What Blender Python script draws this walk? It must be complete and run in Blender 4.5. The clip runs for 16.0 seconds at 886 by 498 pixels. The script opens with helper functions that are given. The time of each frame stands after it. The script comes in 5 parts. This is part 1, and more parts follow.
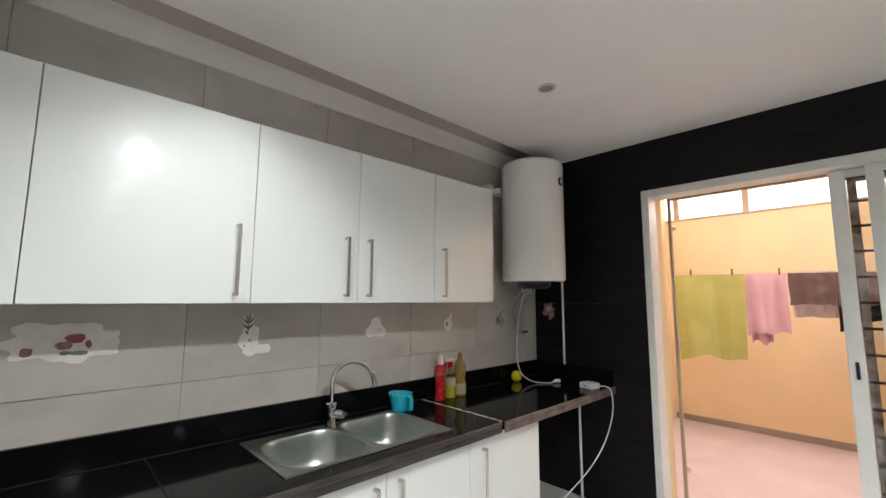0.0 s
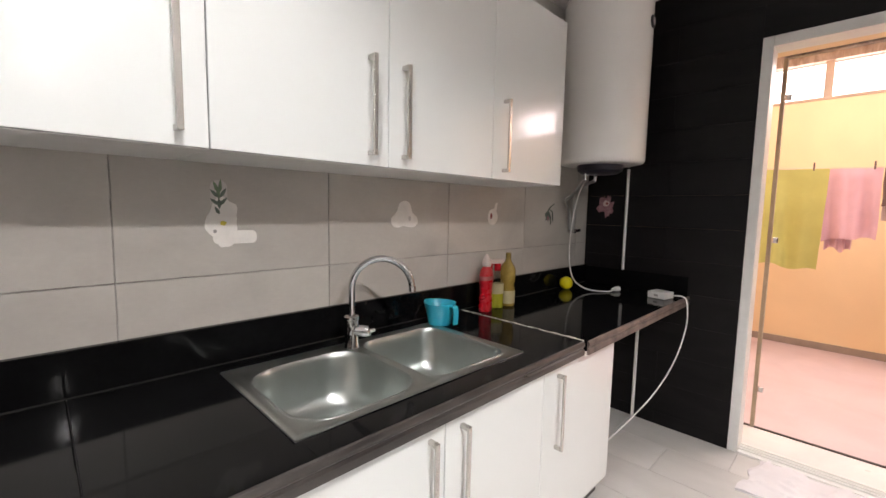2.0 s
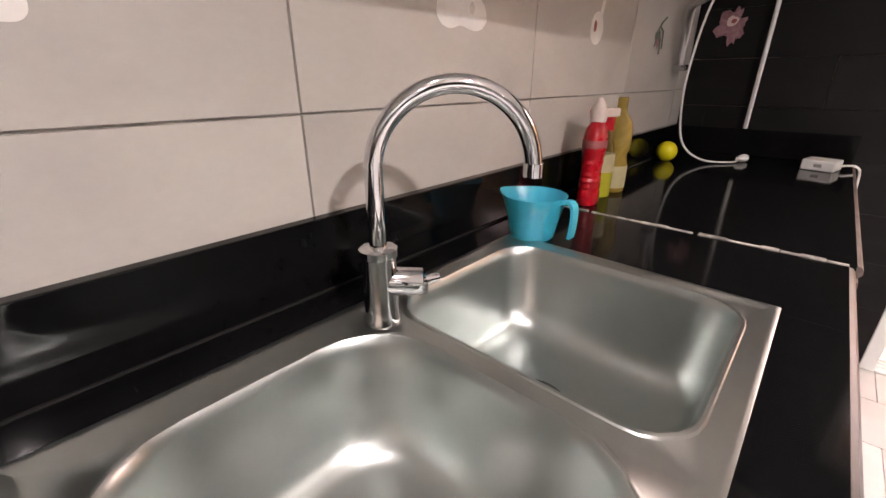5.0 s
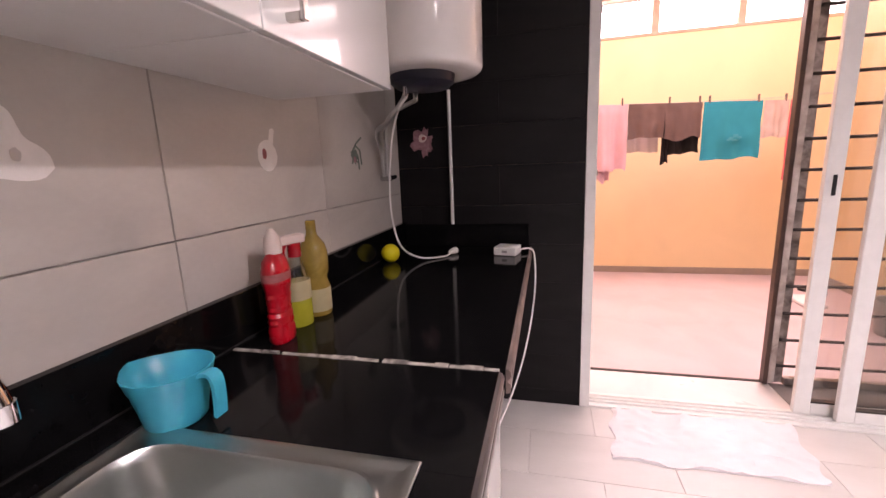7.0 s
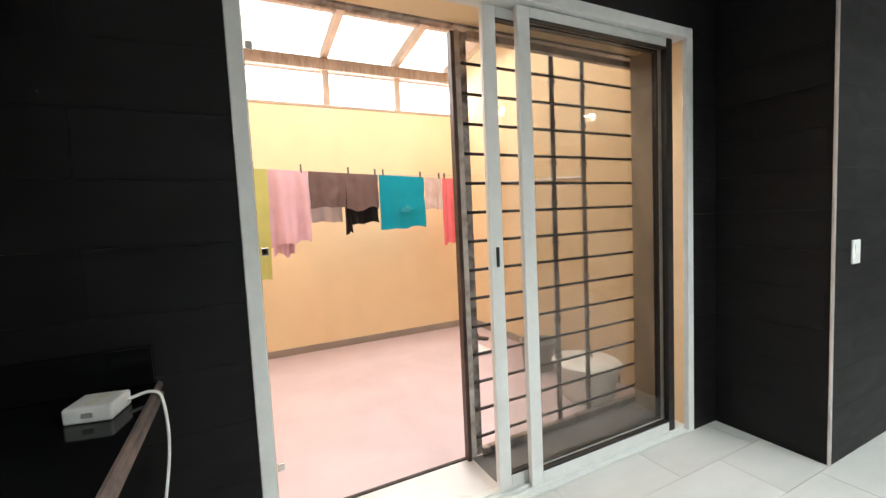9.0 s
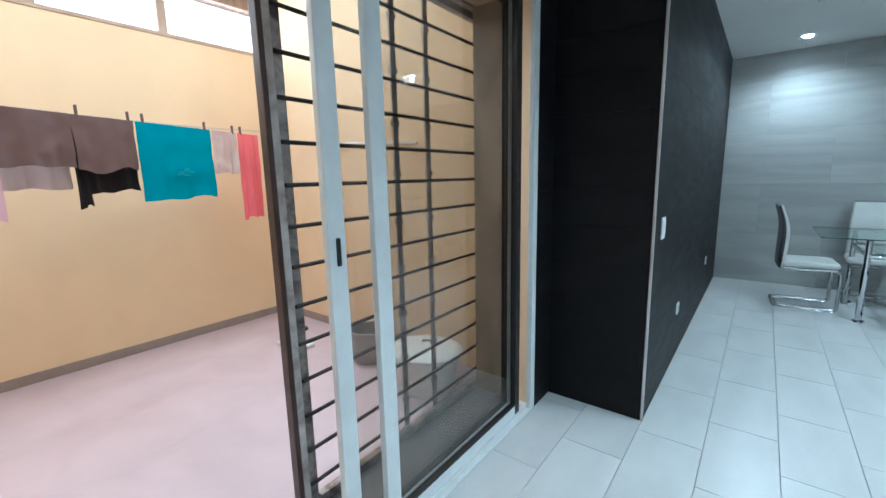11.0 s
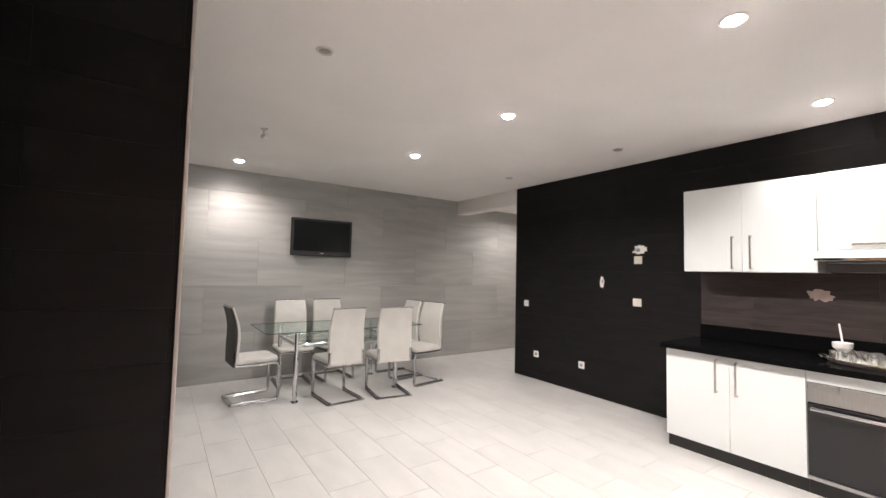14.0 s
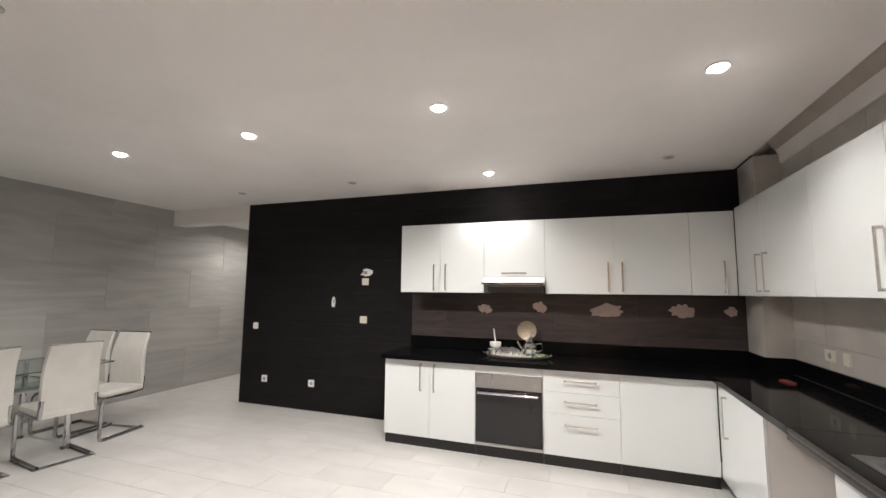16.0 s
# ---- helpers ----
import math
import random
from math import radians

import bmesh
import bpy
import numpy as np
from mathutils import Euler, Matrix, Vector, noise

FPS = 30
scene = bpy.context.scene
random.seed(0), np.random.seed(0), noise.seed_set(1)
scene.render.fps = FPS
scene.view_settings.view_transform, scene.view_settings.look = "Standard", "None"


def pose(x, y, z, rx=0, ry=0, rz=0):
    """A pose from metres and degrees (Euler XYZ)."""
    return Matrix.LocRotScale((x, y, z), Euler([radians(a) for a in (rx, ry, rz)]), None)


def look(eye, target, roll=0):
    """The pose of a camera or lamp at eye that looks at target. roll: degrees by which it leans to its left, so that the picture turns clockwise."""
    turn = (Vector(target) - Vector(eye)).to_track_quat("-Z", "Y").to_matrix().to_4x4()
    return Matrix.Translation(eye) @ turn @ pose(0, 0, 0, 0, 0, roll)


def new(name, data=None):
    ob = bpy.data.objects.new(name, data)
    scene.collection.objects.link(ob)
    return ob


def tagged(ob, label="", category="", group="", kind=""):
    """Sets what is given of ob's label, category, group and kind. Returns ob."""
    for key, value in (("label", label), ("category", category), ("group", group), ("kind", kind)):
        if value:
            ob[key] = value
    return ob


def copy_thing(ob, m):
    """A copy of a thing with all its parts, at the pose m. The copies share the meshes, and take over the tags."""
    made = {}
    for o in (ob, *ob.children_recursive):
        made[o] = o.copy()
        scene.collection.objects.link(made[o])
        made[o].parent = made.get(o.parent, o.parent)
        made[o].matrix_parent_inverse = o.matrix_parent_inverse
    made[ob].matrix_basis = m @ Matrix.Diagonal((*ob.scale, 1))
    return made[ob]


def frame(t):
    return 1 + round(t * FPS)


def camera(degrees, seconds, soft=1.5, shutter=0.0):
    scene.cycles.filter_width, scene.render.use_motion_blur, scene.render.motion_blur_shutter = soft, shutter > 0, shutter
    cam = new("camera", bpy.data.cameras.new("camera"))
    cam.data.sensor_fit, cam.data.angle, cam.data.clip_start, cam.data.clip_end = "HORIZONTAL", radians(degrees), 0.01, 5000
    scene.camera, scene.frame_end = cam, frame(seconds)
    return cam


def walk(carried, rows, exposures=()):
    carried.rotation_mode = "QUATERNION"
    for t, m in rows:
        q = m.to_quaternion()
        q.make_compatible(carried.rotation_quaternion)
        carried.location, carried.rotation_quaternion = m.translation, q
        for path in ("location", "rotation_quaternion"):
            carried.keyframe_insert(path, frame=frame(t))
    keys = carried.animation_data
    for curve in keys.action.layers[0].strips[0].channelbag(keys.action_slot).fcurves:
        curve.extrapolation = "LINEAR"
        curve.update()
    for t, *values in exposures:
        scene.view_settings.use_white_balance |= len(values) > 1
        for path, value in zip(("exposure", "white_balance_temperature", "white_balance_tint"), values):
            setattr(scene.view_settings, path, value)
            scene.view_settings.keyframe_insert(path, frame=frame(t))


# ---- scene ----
# ---- camera and walk ----
cam = camera(94.1, 16.0)
PATH = [
    (0, (1.677, 3.911, 1.515), (3.045, 5.351, 1.752), 0.3),
    (0.5, (1.704, 4.044, 1.55), (3.13, 5.421, 1.812), 0.6),
    (1, (1.729, 4.268, 1.497), (3.195, 5.618, 1.658), 1.1),
    (1.5, (1.823, 4.441, 1.411), (3.272, 5.819, 1.413), 1.17),
    (2, (1.981, 4.622, 1.365), (3.382, 6.037, 1.175), 1.14),
    (2.5, (2.078, 4.815, 1.318), (3.427, 6.233, 0.903), 0.7),
    (3, (2.144, 5.046, 1.271), (3.433, 6.457, 0.68), 1.1),
    (3.2, (2.156, 5.119, 1.263), (3.418, 6.51, 0.575), 1.3),
    (5.3, (2.442, 5.445, 1.195), (3.855, 6.64, 0.436), -0.7),
    (5.5, (2.441, 5.447, 1.213), (3.923, 6.59, 0.507), -0.9),
    (6, (2.452, 5.425, 1.252), (4.091, 6.418, 0.681), -1.6),
    (6.5, (2.537, 5.363, 1.275), (4.319, 6.14, 0.806), -2.0),
    (7, (2.692, 5.253, 1.281), (4.594, 5.735, 0.892), -2.3),
    (7.5, (2.826, 5.127, 1.282), (4.792, 5.257, 0.939), -2.2),
    (8, (3.015, 5.084, 1.309), (4.974, 4.813, 1.01), -2.5),
    (8.5, (3.158, 5.057, 1.324), (5.057, 4.473, 1.097), -2.6),
    (8.7, (3.215, 5.077, 1.315), (5.071, 4.357, 1.132), -2.6),
    (10.8, (3.774, 4.881, 1.392), (5.112, 3.424, 1.101), -1.3),
    (11, (3.821, 4.845, 1.365), (5.029, 3.288, 1.022), -1.31),
    (11.5, (3.955, 4.671, 1.343), (4.775, 2.894, 0.933), -1.17),
    (12, (4.045, 4.553, 1.337), (4.335, 2.615, 0.94), -0.08),
    (12.5, (4.176, 4.519, 1.344), (3.996, 2.551, 1.03), -0.15),
    (13, (4.264, 4.454, 1.349), (3.705, 2.542, 1.178), 0.67),
    (13.5, (4.292, 4.373, 1.392), (3.45, 2.56, 1.374), 1.18),
    (14, (4.319, 4.375, 1.438), (3.188, 2.729, 1.547), 1.28),
    (14.5, (4.424, 4.387, 1.486), (3.047, 2.951, 1.691), 1.23),
    (15, (4.473, 4.395, 1.515), (2.901, 3.183, 1.76), 0.9),
    (15.5, (4.548, 4.372, 1.51), (2.788, 3.455, 1.758), 0.6),
    (16, (4.496, 4.448, 1.5), (2.619, 3.791, 1.705), 0.6),
]
EXPOSURES = [(0.0, 0.22, 6650, 15), (1.5, 0.3, 6700, 18), (3.0, 0.85, 7500, 32), (5.5, 0.98, 7300, 32), (6.0, 1.0, 7300, 34), (6.5, 0.9, 7350, 44), (7.0, 0.65, 7200, 44), (7.5, 0.55, 6950, 30), (8.0, 0.55, 6550, 11), (8.5, 0.55, 6500, 8),
             (10.8, 0.15, 4950, 0), (11.5, 0.13, 4850, -4), (12.0, 0.13, 5100, -2), (12.5, 0.52, 6550, 15), (13.5, 0.52, 7150, 25), (15.0, 0.3, 7100, 23), (16.0, 0.2, 7100, 22)]
walk(cam, [(t, look(eye, target, roll)) for t, eye, target, roll in PATH], EXPOSURES)

# ---- world, sun, large lights ----
world = bpy.data.worlds.new("sky")
scene.world = world
world.use_nodes = True
wn = world.node_tree
sky = wn.nodes.new("ShaderNodeTexSky")
sky.sky_type, sky.sun_disc = "NISHITA", False
sky.sun_elevation, sky.sun_rotation = radians(62), radians(115)
wn.links.new(sky.outputs[0], wn.nodes["Background"].inputs[0])
wn.nodes["Background"].inputs[1].default_value = 0.15

sun = new("sun", bpy.data.lights.new("sun", "SUN"))
sun.data.energy, sun.data.angle, sun.data.color = 0.8, radians(12), (1.0, 0.95, 0.86)
sun.matrix_world = look((8, 3, 12), (6.4, 4.0, 0))

patio_sky = new("patio_skylight", bpy.data.lights.new("patio_skylight", "AREA"))
patio_sky.data.shape, patio_sky.data.size, patio_sky.data.size_y = "RECTANGLE", 1.9, 3.1
patio_sky.data.energy, patio_sky.data.color = 54.0, (1.0, 0.95, 0.91)
patio_sky.matrix_world = pose(6.6, 4.1, 3.06)

# daylight through the row of panes above the far patio wall
clerestory = new("clerestory_light", bpy.data.lights.new("clerestory_light", "AREA"))
clerestory.data.shape, clerestory.data.size, clerestory.data.size_y = "RECTANGLE", 3.3, 0.34
clerestory.data.energy, clerestory.data.color = 21.0, (1.0, 0.80, 0.77)
clerestory.matrix_world = look((8.02, 4.17, 2.80), (6.0, 4.17, 2.45))

SPOT_W, SPOT_COLOUR = 108.0, (0.93, 1.0, 0.975)


def spot_lamp(x, y, z, watts=None, cone=160):
    lamp = new("downlight_lamp", bpy.data.lights.new("downlight_lamp", "SPOT"))
    lamp.data.energy = SPOT_W if watts is None else watts
    lamp.data.spot_size, lamp.data.spot_blend, lamp.data.shadow_soft_size = radians(cone), 0.75, 0.035
    lamp.data.color = SPOT_COLOUR
    lamp.matrix_world = pose(x, y, z)
    return lamp


# ---- materials ----
MATS = {}


def material(name, colour, rough=0.5, metal=0.0, vary=0.12, scale=6.0, fine=90.0, bump=0.05, stretch=(1, 1, 1),
             rough_vary=0.08, second=None, per_piece=0.0, coat=0.0, distort=0.6, spec=0.5, spread=(0.32, 0.68)):
    """A painted, tiled or metal surface: two scales of tone, a grain in the relief and an uneven gloss."""
    if name in MATS:
        return MATS[name]
    m = bpy.data.materials.new(name)
    m.use_nodes = True
    t = m.node_tree
    n, l = t.nodes, t.links
    b = n["Principled BSDF"]
    geo = n.new("ShaderNodeNewGeometry")
    mp = n.new("ShaderNodeMapping")
    mp.inputs["Scale"].default_value = stretch
    l.new(geo.outputs["Position"], mp.inputs["Vector"])
    info = n.new("ShaderNodeObjectInfo")
    if per_piece:
        sh = n.new("ShaderNodeVectorMath")
        sh.operation = "SCALE"
        sh.inputs[0].default_value = (17.0, 9.0, 13.0)
        l.new(info.outputs["Random"], sh.inputs["Scale"])
        l.new(sh.outputs[0], mp.inputs["Location"])
    big, small = n.new("ShaderNodeTexNoise"), n.new("ShaderNodeTexNoise")
    big.inputs["Scale"].default_value, big.inputs["Detail"].default_value, big.inputs["Distortion"].default_value = scale, 5, distort
    small.inputs["Scale"].default_value, small.inputs["Detail"].default_value = fine, 3
    l.new(mp.outputs[0], big.inputs["Vector"])
    l.new(mp.outputs[0], small.inputs["Vector"])
    ramp = n.new("ShaderNodeMapRange")
    ramp.inputs[1].default_value, ramp.inputs[2].default_value = spread
    l.new(big.outputs[0], ramp.inputs[0])
    mix = n.new("ShaderNodeMix")
    mix.data_type = "RGBA"
    c2 = second or tuple(c * (1 - vary) for c in colour)
    c1 = colour if second else tuple(min(1, c * (1 + vary * 0.5)) for c in colour)
    mix.inputs[6].default_value, mix.inputs[7].default_value = (*c1, 1), (*c2, 1)
    l.new(ramp.outputs[0], mix.inputs[0])
    hsv = n.new("ShaderNodeHueSaturation")
    l.new(mix.outputs[2], hsv.inputs["Color"])
    val = n.new("ShaderNodeMapRange")
    val.inputs[3].default_value, val.inputs[4].default_value = 1 - vary * 0.4, 1 + vary * 0.4
    l.new(small.outputs[0], val.inputs[0])
    if per_piece:
        pv = n.new("ShaderNodeMapRange")
        pv.inputs[3].default_value, pv.inputs[4].default_value = 1 - per_piece, 1 + per_piece
        l.new(info.outputs["Random"], pv.inputs[0])
        mu = n.new("ShaderNodeMath")
        mu.operation = "MULTIPLY"
        l.new(val.outputs[0], mu.inputs[0])
        l.new(pv.outputs[0], mu.inputs[1])
        l.new(mu.outputs[0], hsv.inputs["Value"])
    else:
        l.new(val.outputs[0], hsv.inputs["Value"])
    l.new(hsv.outputs[0], b.inputs["Base Color"])
    rr = n.new("ShaderNodeMapRange")
    rr.inputs[3].default_value, rr.inputs[4].default_value = max(0.02, rough - rough_vary), min(1, rough + rough_vary)
    l.new(big.outputs[0], rr.inputs[0])
    l.new(rr.outputs[0], b.inputs["Roughness"])
    b.inputs["Metallic"].default_value = metal
    b.inputs["Coat Weight"].default_value = coat
    b.inputs["Coat Roughness"].default_value = 0.05
    b.inputs["Specular IOR Level"].default_value = spec
    if bump:
        bp = n.new("ShaderNodeBump")
        bp.inputs["Strength"].default_value, bp.inputs["Distance"].default_value = bump, 0.002
        l.new(small.outputs[0], bp.inputs["Height"])
        l.new(bp.outputs[0], b.inputs["Normal"])
    MATS[name] = m
    return m


def glass(name, colour, rough=0.0, ior=1.45):
    m = bpy.data.materials.new(name)
    m.use_nodes = True
    b = m.node_tree.nodes["Principled BSDF"]
    b.inputs["Base Color"].default_value = (*colour, 1)
    b.inputs["Transmission Weight"].default_value = 1.0
    b.inputs["Roughness"].default_value, b.inputs["IOR"].default_value = rough, ior
    return m


def pane(name, colour, gloss=0.06, rough=0.02):
    """Thin window glass: light goes straight through, tinted, with a little mirror on top."""
    m = bpy.data.materials.new(name)
    m.use_nodes = True
    t = m.node_tree
    tr, gl, mx = t.nodes.new("ShaderNodeBsdfTransparent"), t.nodes.new("ShaderNodeBsdfGlossy"), t.nodes.new("ShaderNodeMixShader")
    lw, pw, mul = t.nodes.new("ShaderNodeLayerWeight"), t.nodes.new("ShaderNodeMath"), t.nodes.new("ShaderNodeMath")
    lw.inputs["Blend"].default_value = 0.5
    pw.operation, mul.operation = "POWER", "MULTIPLY_ADD"
    pw.inputs[1].default_value, mul.inputs[1].default_value, mul.inputs[2].default_value = 5.0, 0.5, gloss
    t.links.new(lw.outputs["Facing"], pw.inputs[0])
    t.links.new(pw.outputs[0], mul.inputs[0])
    tr.inputs[0].default_value, gl.inputs[0].default_value = (*colour, 1), (1, 1, 1, 1)
    gl.inputs["Roughness"].default_value = rough
    t.links.new(mul.outputs[0], mx.inputs[0])
    t.links.new(tr.outputs[0], mx.inputs[1])
    t.links.new(gl.outputs[0], mx.inputs[2])
    t.links.new(mx.outputs[0], t.nodes["Material Output"].inputs[0])
    return m


def glow(name, colour, strength):
    m = bpy.data.materials.new(name)
    m.use_nodes = True
    b = m.node_tree.nodes["Principled BSDF"]
    b.inputs["Base Color"].default_value = (*colour, 1)
    b.inputs["Emission Color"].default_value, b.inputs["Emission Strength"].default_value = (*colour, 1), strength
    return m


dark_tile = material("dark_wood_look_tile", (0.0088, 0.0077, 0.0081), 0.5, vary=0.3, scale=3.0, fine=60, stretch=(1, 1, 4), per_piece=0.04, bump=0.05, spec=0.18)
# paler copy of dark_tile for the backsplash, reflected light put into its colour
dark_tile_lit = material("dark_tile_with_reflected_light", (0.052, 0.040, 0.038), 0.36, vary=0.4, scale=3.0, fine=60, stretch=(1, 1, 8), per_piece=0.1, bump=0.05)
grey_tile = material("grey_stone_look_tile", (0.43, 0.42, 0.40), 0.36, second=(0.335, 0.328, 0.315), vary=0.10, scale=1.5, fine=40, stretch=(0.45, 0.45, 4.0), per_piece=0.06, bump=0.04, distort=1.2)
beige_tile = material("beige_stone_look_tile", (0.55, 0.52, 0.48), 0.37, second=(0.45, 0.425, 0.395), vary=0.12, scale=2.5, fine=60, stretch=(1, 1, 1.6), per_piece=0.04, bump=0.05)
grout = material("grey_grout", (0.40, 0.38, 0.35), 0.9, vary=0.3, scale=20, bump=0.2)
dark_grout = material("dark_grout", (0.009, 0.008, 0.008), 0.8, vary=0.3, scale=20)
floor_tile = material("pale_plank_tile", (0.64, 0.625, 0.605), 0.315, second=(0.52, 0.51, 0.495), vary=0.07, scale=2.6, fine=40, stretch=(2.2, 0.8, 1), per_piece=0.03, bump=0.02, rough_vary=0.025, distort=0.1, spread=(0.2, 0.8))
floor_grout = material("floor_grout", (0.56, 0.545, 0.53), 0.9, vary=0.3, scale=25)
ceiling_paint = material("matt_ceiling_paint", (0.84, 0.81, 0.79), 0.9, vary=0.04, scale=1.2, fine=140, bump=0.05)
plaster = material("white_plaster", (0.70, 0.68, 0.65), 0.9, vary=0.06, scale=3, bump=0.1)
yellow_wall = material("yellow_plaster", (0.83, 0.635, 0.395), 0.85, vary=0.06, scale=1.4, fine=80, bump=0.1)
patio_tile = material("pale_patio_floor", (0.57, 0.455, 0.475), 0.5, vary=0.08, scale=2.5, bump=0.06)
skirting_mat = material("taupe_skirting", (0.33, 0.27, 0.23), 0.6, vary=0.12)
gloss_white = material("gloss_white_lacquer", (0.70, 0.73, 0.725), 0.19, vary=0.015, scale=1.2, fine=20, bump=0.0, rough_vary=0.025, coat=0.5)
carcass_white = material("white_melamine", (0.74, 0.73, 0.71), 0.4, vary=0.03, scale=4, bump=0.02)
granite = material("black_granite", (0.005, 0.005, 0.0054), 0.08, vary=0.25, scale=40, fine=260, bump=0.0, rough_vary=0.006, spec=0.13)
granite_edge = material("worn_granite_edge", (0.16, 0.115, 0.10), 0.5, second=(0.05, 0.04, 0.037), vary=0.3, scale=12, fine=120, bump=0.2)
granite_rim = material("dull_black_granite_edge", (0.016, 0.014, 0.0135), 0.3, second=(0.06, 0.052, 0.048), vary=0.3, scale=16, fine=140, bump=0.12, stretch=(0.3, 1, 1))
chip_mat = material("chipped_joint_filler", (0.50, 0.47, 0.42), 0.8, second=(0.08, 0.07, 0.065), vary=0.5, scale=30, bump=0.3)
steel = material("brushed_steel", (0.50, 0.50, 0.49), 0.30, metal=1.0, vary=0.06, scale=8, fine=220, stretch=(1, 12, 1), bump=0.03, rough_vary=0.07)
sink_steel = material("satin_sink_steel", (0.46, 0.495, 0.48), 0.31, metal=1.0, vary=0.06, scale=7, fine=190, bump=0.0, rough_vary=0.02)
chrome = material("polished_chrome", (0.66, 0.66, 0.67), 0.07, metal=1.0, vary=0.04, scale=30, bump=0.0, rough_vary=0.03)
drain_steel = material("dull_drain_steel", (0.17, 0.175, 0.17), 0.34, metal=1.0, vary=0.2, scale=40, bump=0.0)
chair_chrome = material("dull_chrome_tube", (0.52, 0.52, 0.525), 0.14, metal=1.0, vary=0.08, scale=30, bump=0.0)
handle_steel = material("satin_nickel", (0.60, 0.575, 0.54), 0.2, metal=0.75, vary=0.05, scale=30, bump=0.0, rough_vary=0.05)
white_enamel = material("white_enamel", (0.80, 0.79, 0.77), 0.04, vary=0.02, scale=3, bump=0.0, rough_vary=0.01)
white_plastic = material("white_plastic", (0.78, 0.77, 0.75), 0.35, vary=0.05, scale=20, bump=0.02)
ivory_plastic = material("ivory_plastic", (0.74, 0.70, 0.60), 0.35, vary=0.05, scale=20, bump=0.02)
black_plastic = material("black_plastic", (0.012, 0.012, 0.013), 0.35, vary=0.2, scale=20, bump=0.02)
navy_plastic = material("dark_navy_plastic", (0.016, 0.016, 0.028), 0.4, vary=0.2, scale=20, bump=0.02)
screen_mat = material("black_screen", (0.006, 0.007, 0.008), 0.16, vary=0.1, scale=3, bump=0.0, spec=0.2)
oven_glass = material("black_oven_glass", (0.012, 0.012, 0.014), 0.06, vary=0.2, scale=3, bump=0.0)
oven_window = material("smoked_oven_window", (0.018, 0.018, 0.021), 0.08, vary=0.1, scale=3, bump=0.0)
plinth_mat = material("black_plinth", (0.014, 0.013, 0.013), 0.35, vary=0.3, scale=9)
alu_white = material("white_aluminium", (0.72, 0.72, 0.70), 0.38, vary=0.05, scale=14, bump=0.02)
iron = material("worn_brown_iron", (0.12, 0.10, 0.092), 0.36, metal=0.7, second=(0.46, 0.42, 0.40), vary=0.4, scale=14, fine=120, bump=0.25, rough_vary=0.12)
dark_iron = material("dark_iron_bar", (0.045, 0.035, 0.032), 0.5, metal=0.4, vary=0.4, scale=20, bump=0.15)
marble = material("pale_marble_sill", (0.70, 0.68, 0.67), 0.3, second=(0.60, 0.58, 0.58), scale=4, vary=0.06, bump=0.02)
trim_metal = material("pale_metal_trim", (0.62, 0.58, 0.56), 0.35, metal=0.6, vary=0.06, scale=20)
blue_plastic = material("turquoise_plastic", (0.003, 0.35, 0.48), 0.3, vary=0.06, scale=10, bump=0.0)
peel_iron = material("peeling_silver_paint", (0.30, 0.25, 0.22), 0.45, second=(0.62, 0.58, 0.55), metal=0.3, vary=0.3, scale=11, fine=120, bump=0.25)
brown_iron = material("brown_painted_iron", (0.075, 0.045, 0.038), 0.4, vary=0.3, scale=12, bump=0.1)
# grille post colour; also stands in for shade on the reveal
taupe_iron_and_shade = material("taupe_iron_and_reveal_shade", (0.40, 0.33, 0.245), 0.6, vary=0.35, scale=5, stretch=(1, 1, 0.4), bump=0.15)
grey_sill = material("grey_threshold", (0.17, 0.155, 0.15), 0.65, vary=0.2, scale=7, bump=0.0)
reflection_red = material("dull_red_reflection", (0.20, 0.025, 0.025), 0.3, vary=0.3, scale=30, bump=0.05)
red_plastic = material("red_bottle_plastic", (0.44, 0.008, 0.016), 0.28, vary=0.12, scale=14, bump=0.0)
green_liquid = material("green_liquid_bottle", (0.24, 0.25, 0.012), 0.14, second=(0.34, 0.33, 0.03), vary=0.15, scale=16, bump=0.0)
oil_liquid = material("olive_oil_bottle", (0.20, 0.13, 0.02), 0.12, second=(0.34, 0.24, 0.06), vary=0.2, scale=14, bump=0.0)
label_cream = material("cream_paper_label", (0.38, 0.33, 0.19), 0.6, vary=0.1, scale=20)
clear_cap = material("clear_white_cap", (0.66, 0.55, 0.50), 0.3, vary=0.05, scale=20)
yellow_plastic = material("bright_yellow_rubber", (0.80, 0.70, 0.01), 0.45, vary=0.06, scale=12)
patch_white = material("torn_sticker_white", (0.84, 0.815, 0.78), 0.7, vary=0.06, scale=22, fine=160, bump=0.1)
patch_pink = material("torn_sticker_pink", (0.72, 0.58, 0.53), 0.7, vary=0.1, scale=22, fine=160, bump=0.1)
decal_red = material("faded_red_print", (0.36, 0.10, 0.10), 0.7, vary=0.3, scale=40)
decal_rose = material("faded_rose_print", (0.26, 0.11, 0.13), 0.7, second=(0.40, 0.22, 0.24), vary=0.3, scale=50)
decal_green = material("faded_green_print", (0.19, 0.27, 0.17), 0.7, vary=0.3, scale=40)
decal_dark = material("faded_teal_print", (0.14, 0.18, 0.15), 0.7, vary=0.3, scale=40)
decal_yellow = material("yellow_print", (0.62, 0.52, 0.06), 0.7, vary=0.2, scale=40)
leather = material("cream_leather", (0.54, 0.525, 0.49), 0.42, vary=0.06, scale=6, fine=180, bump=0.12)
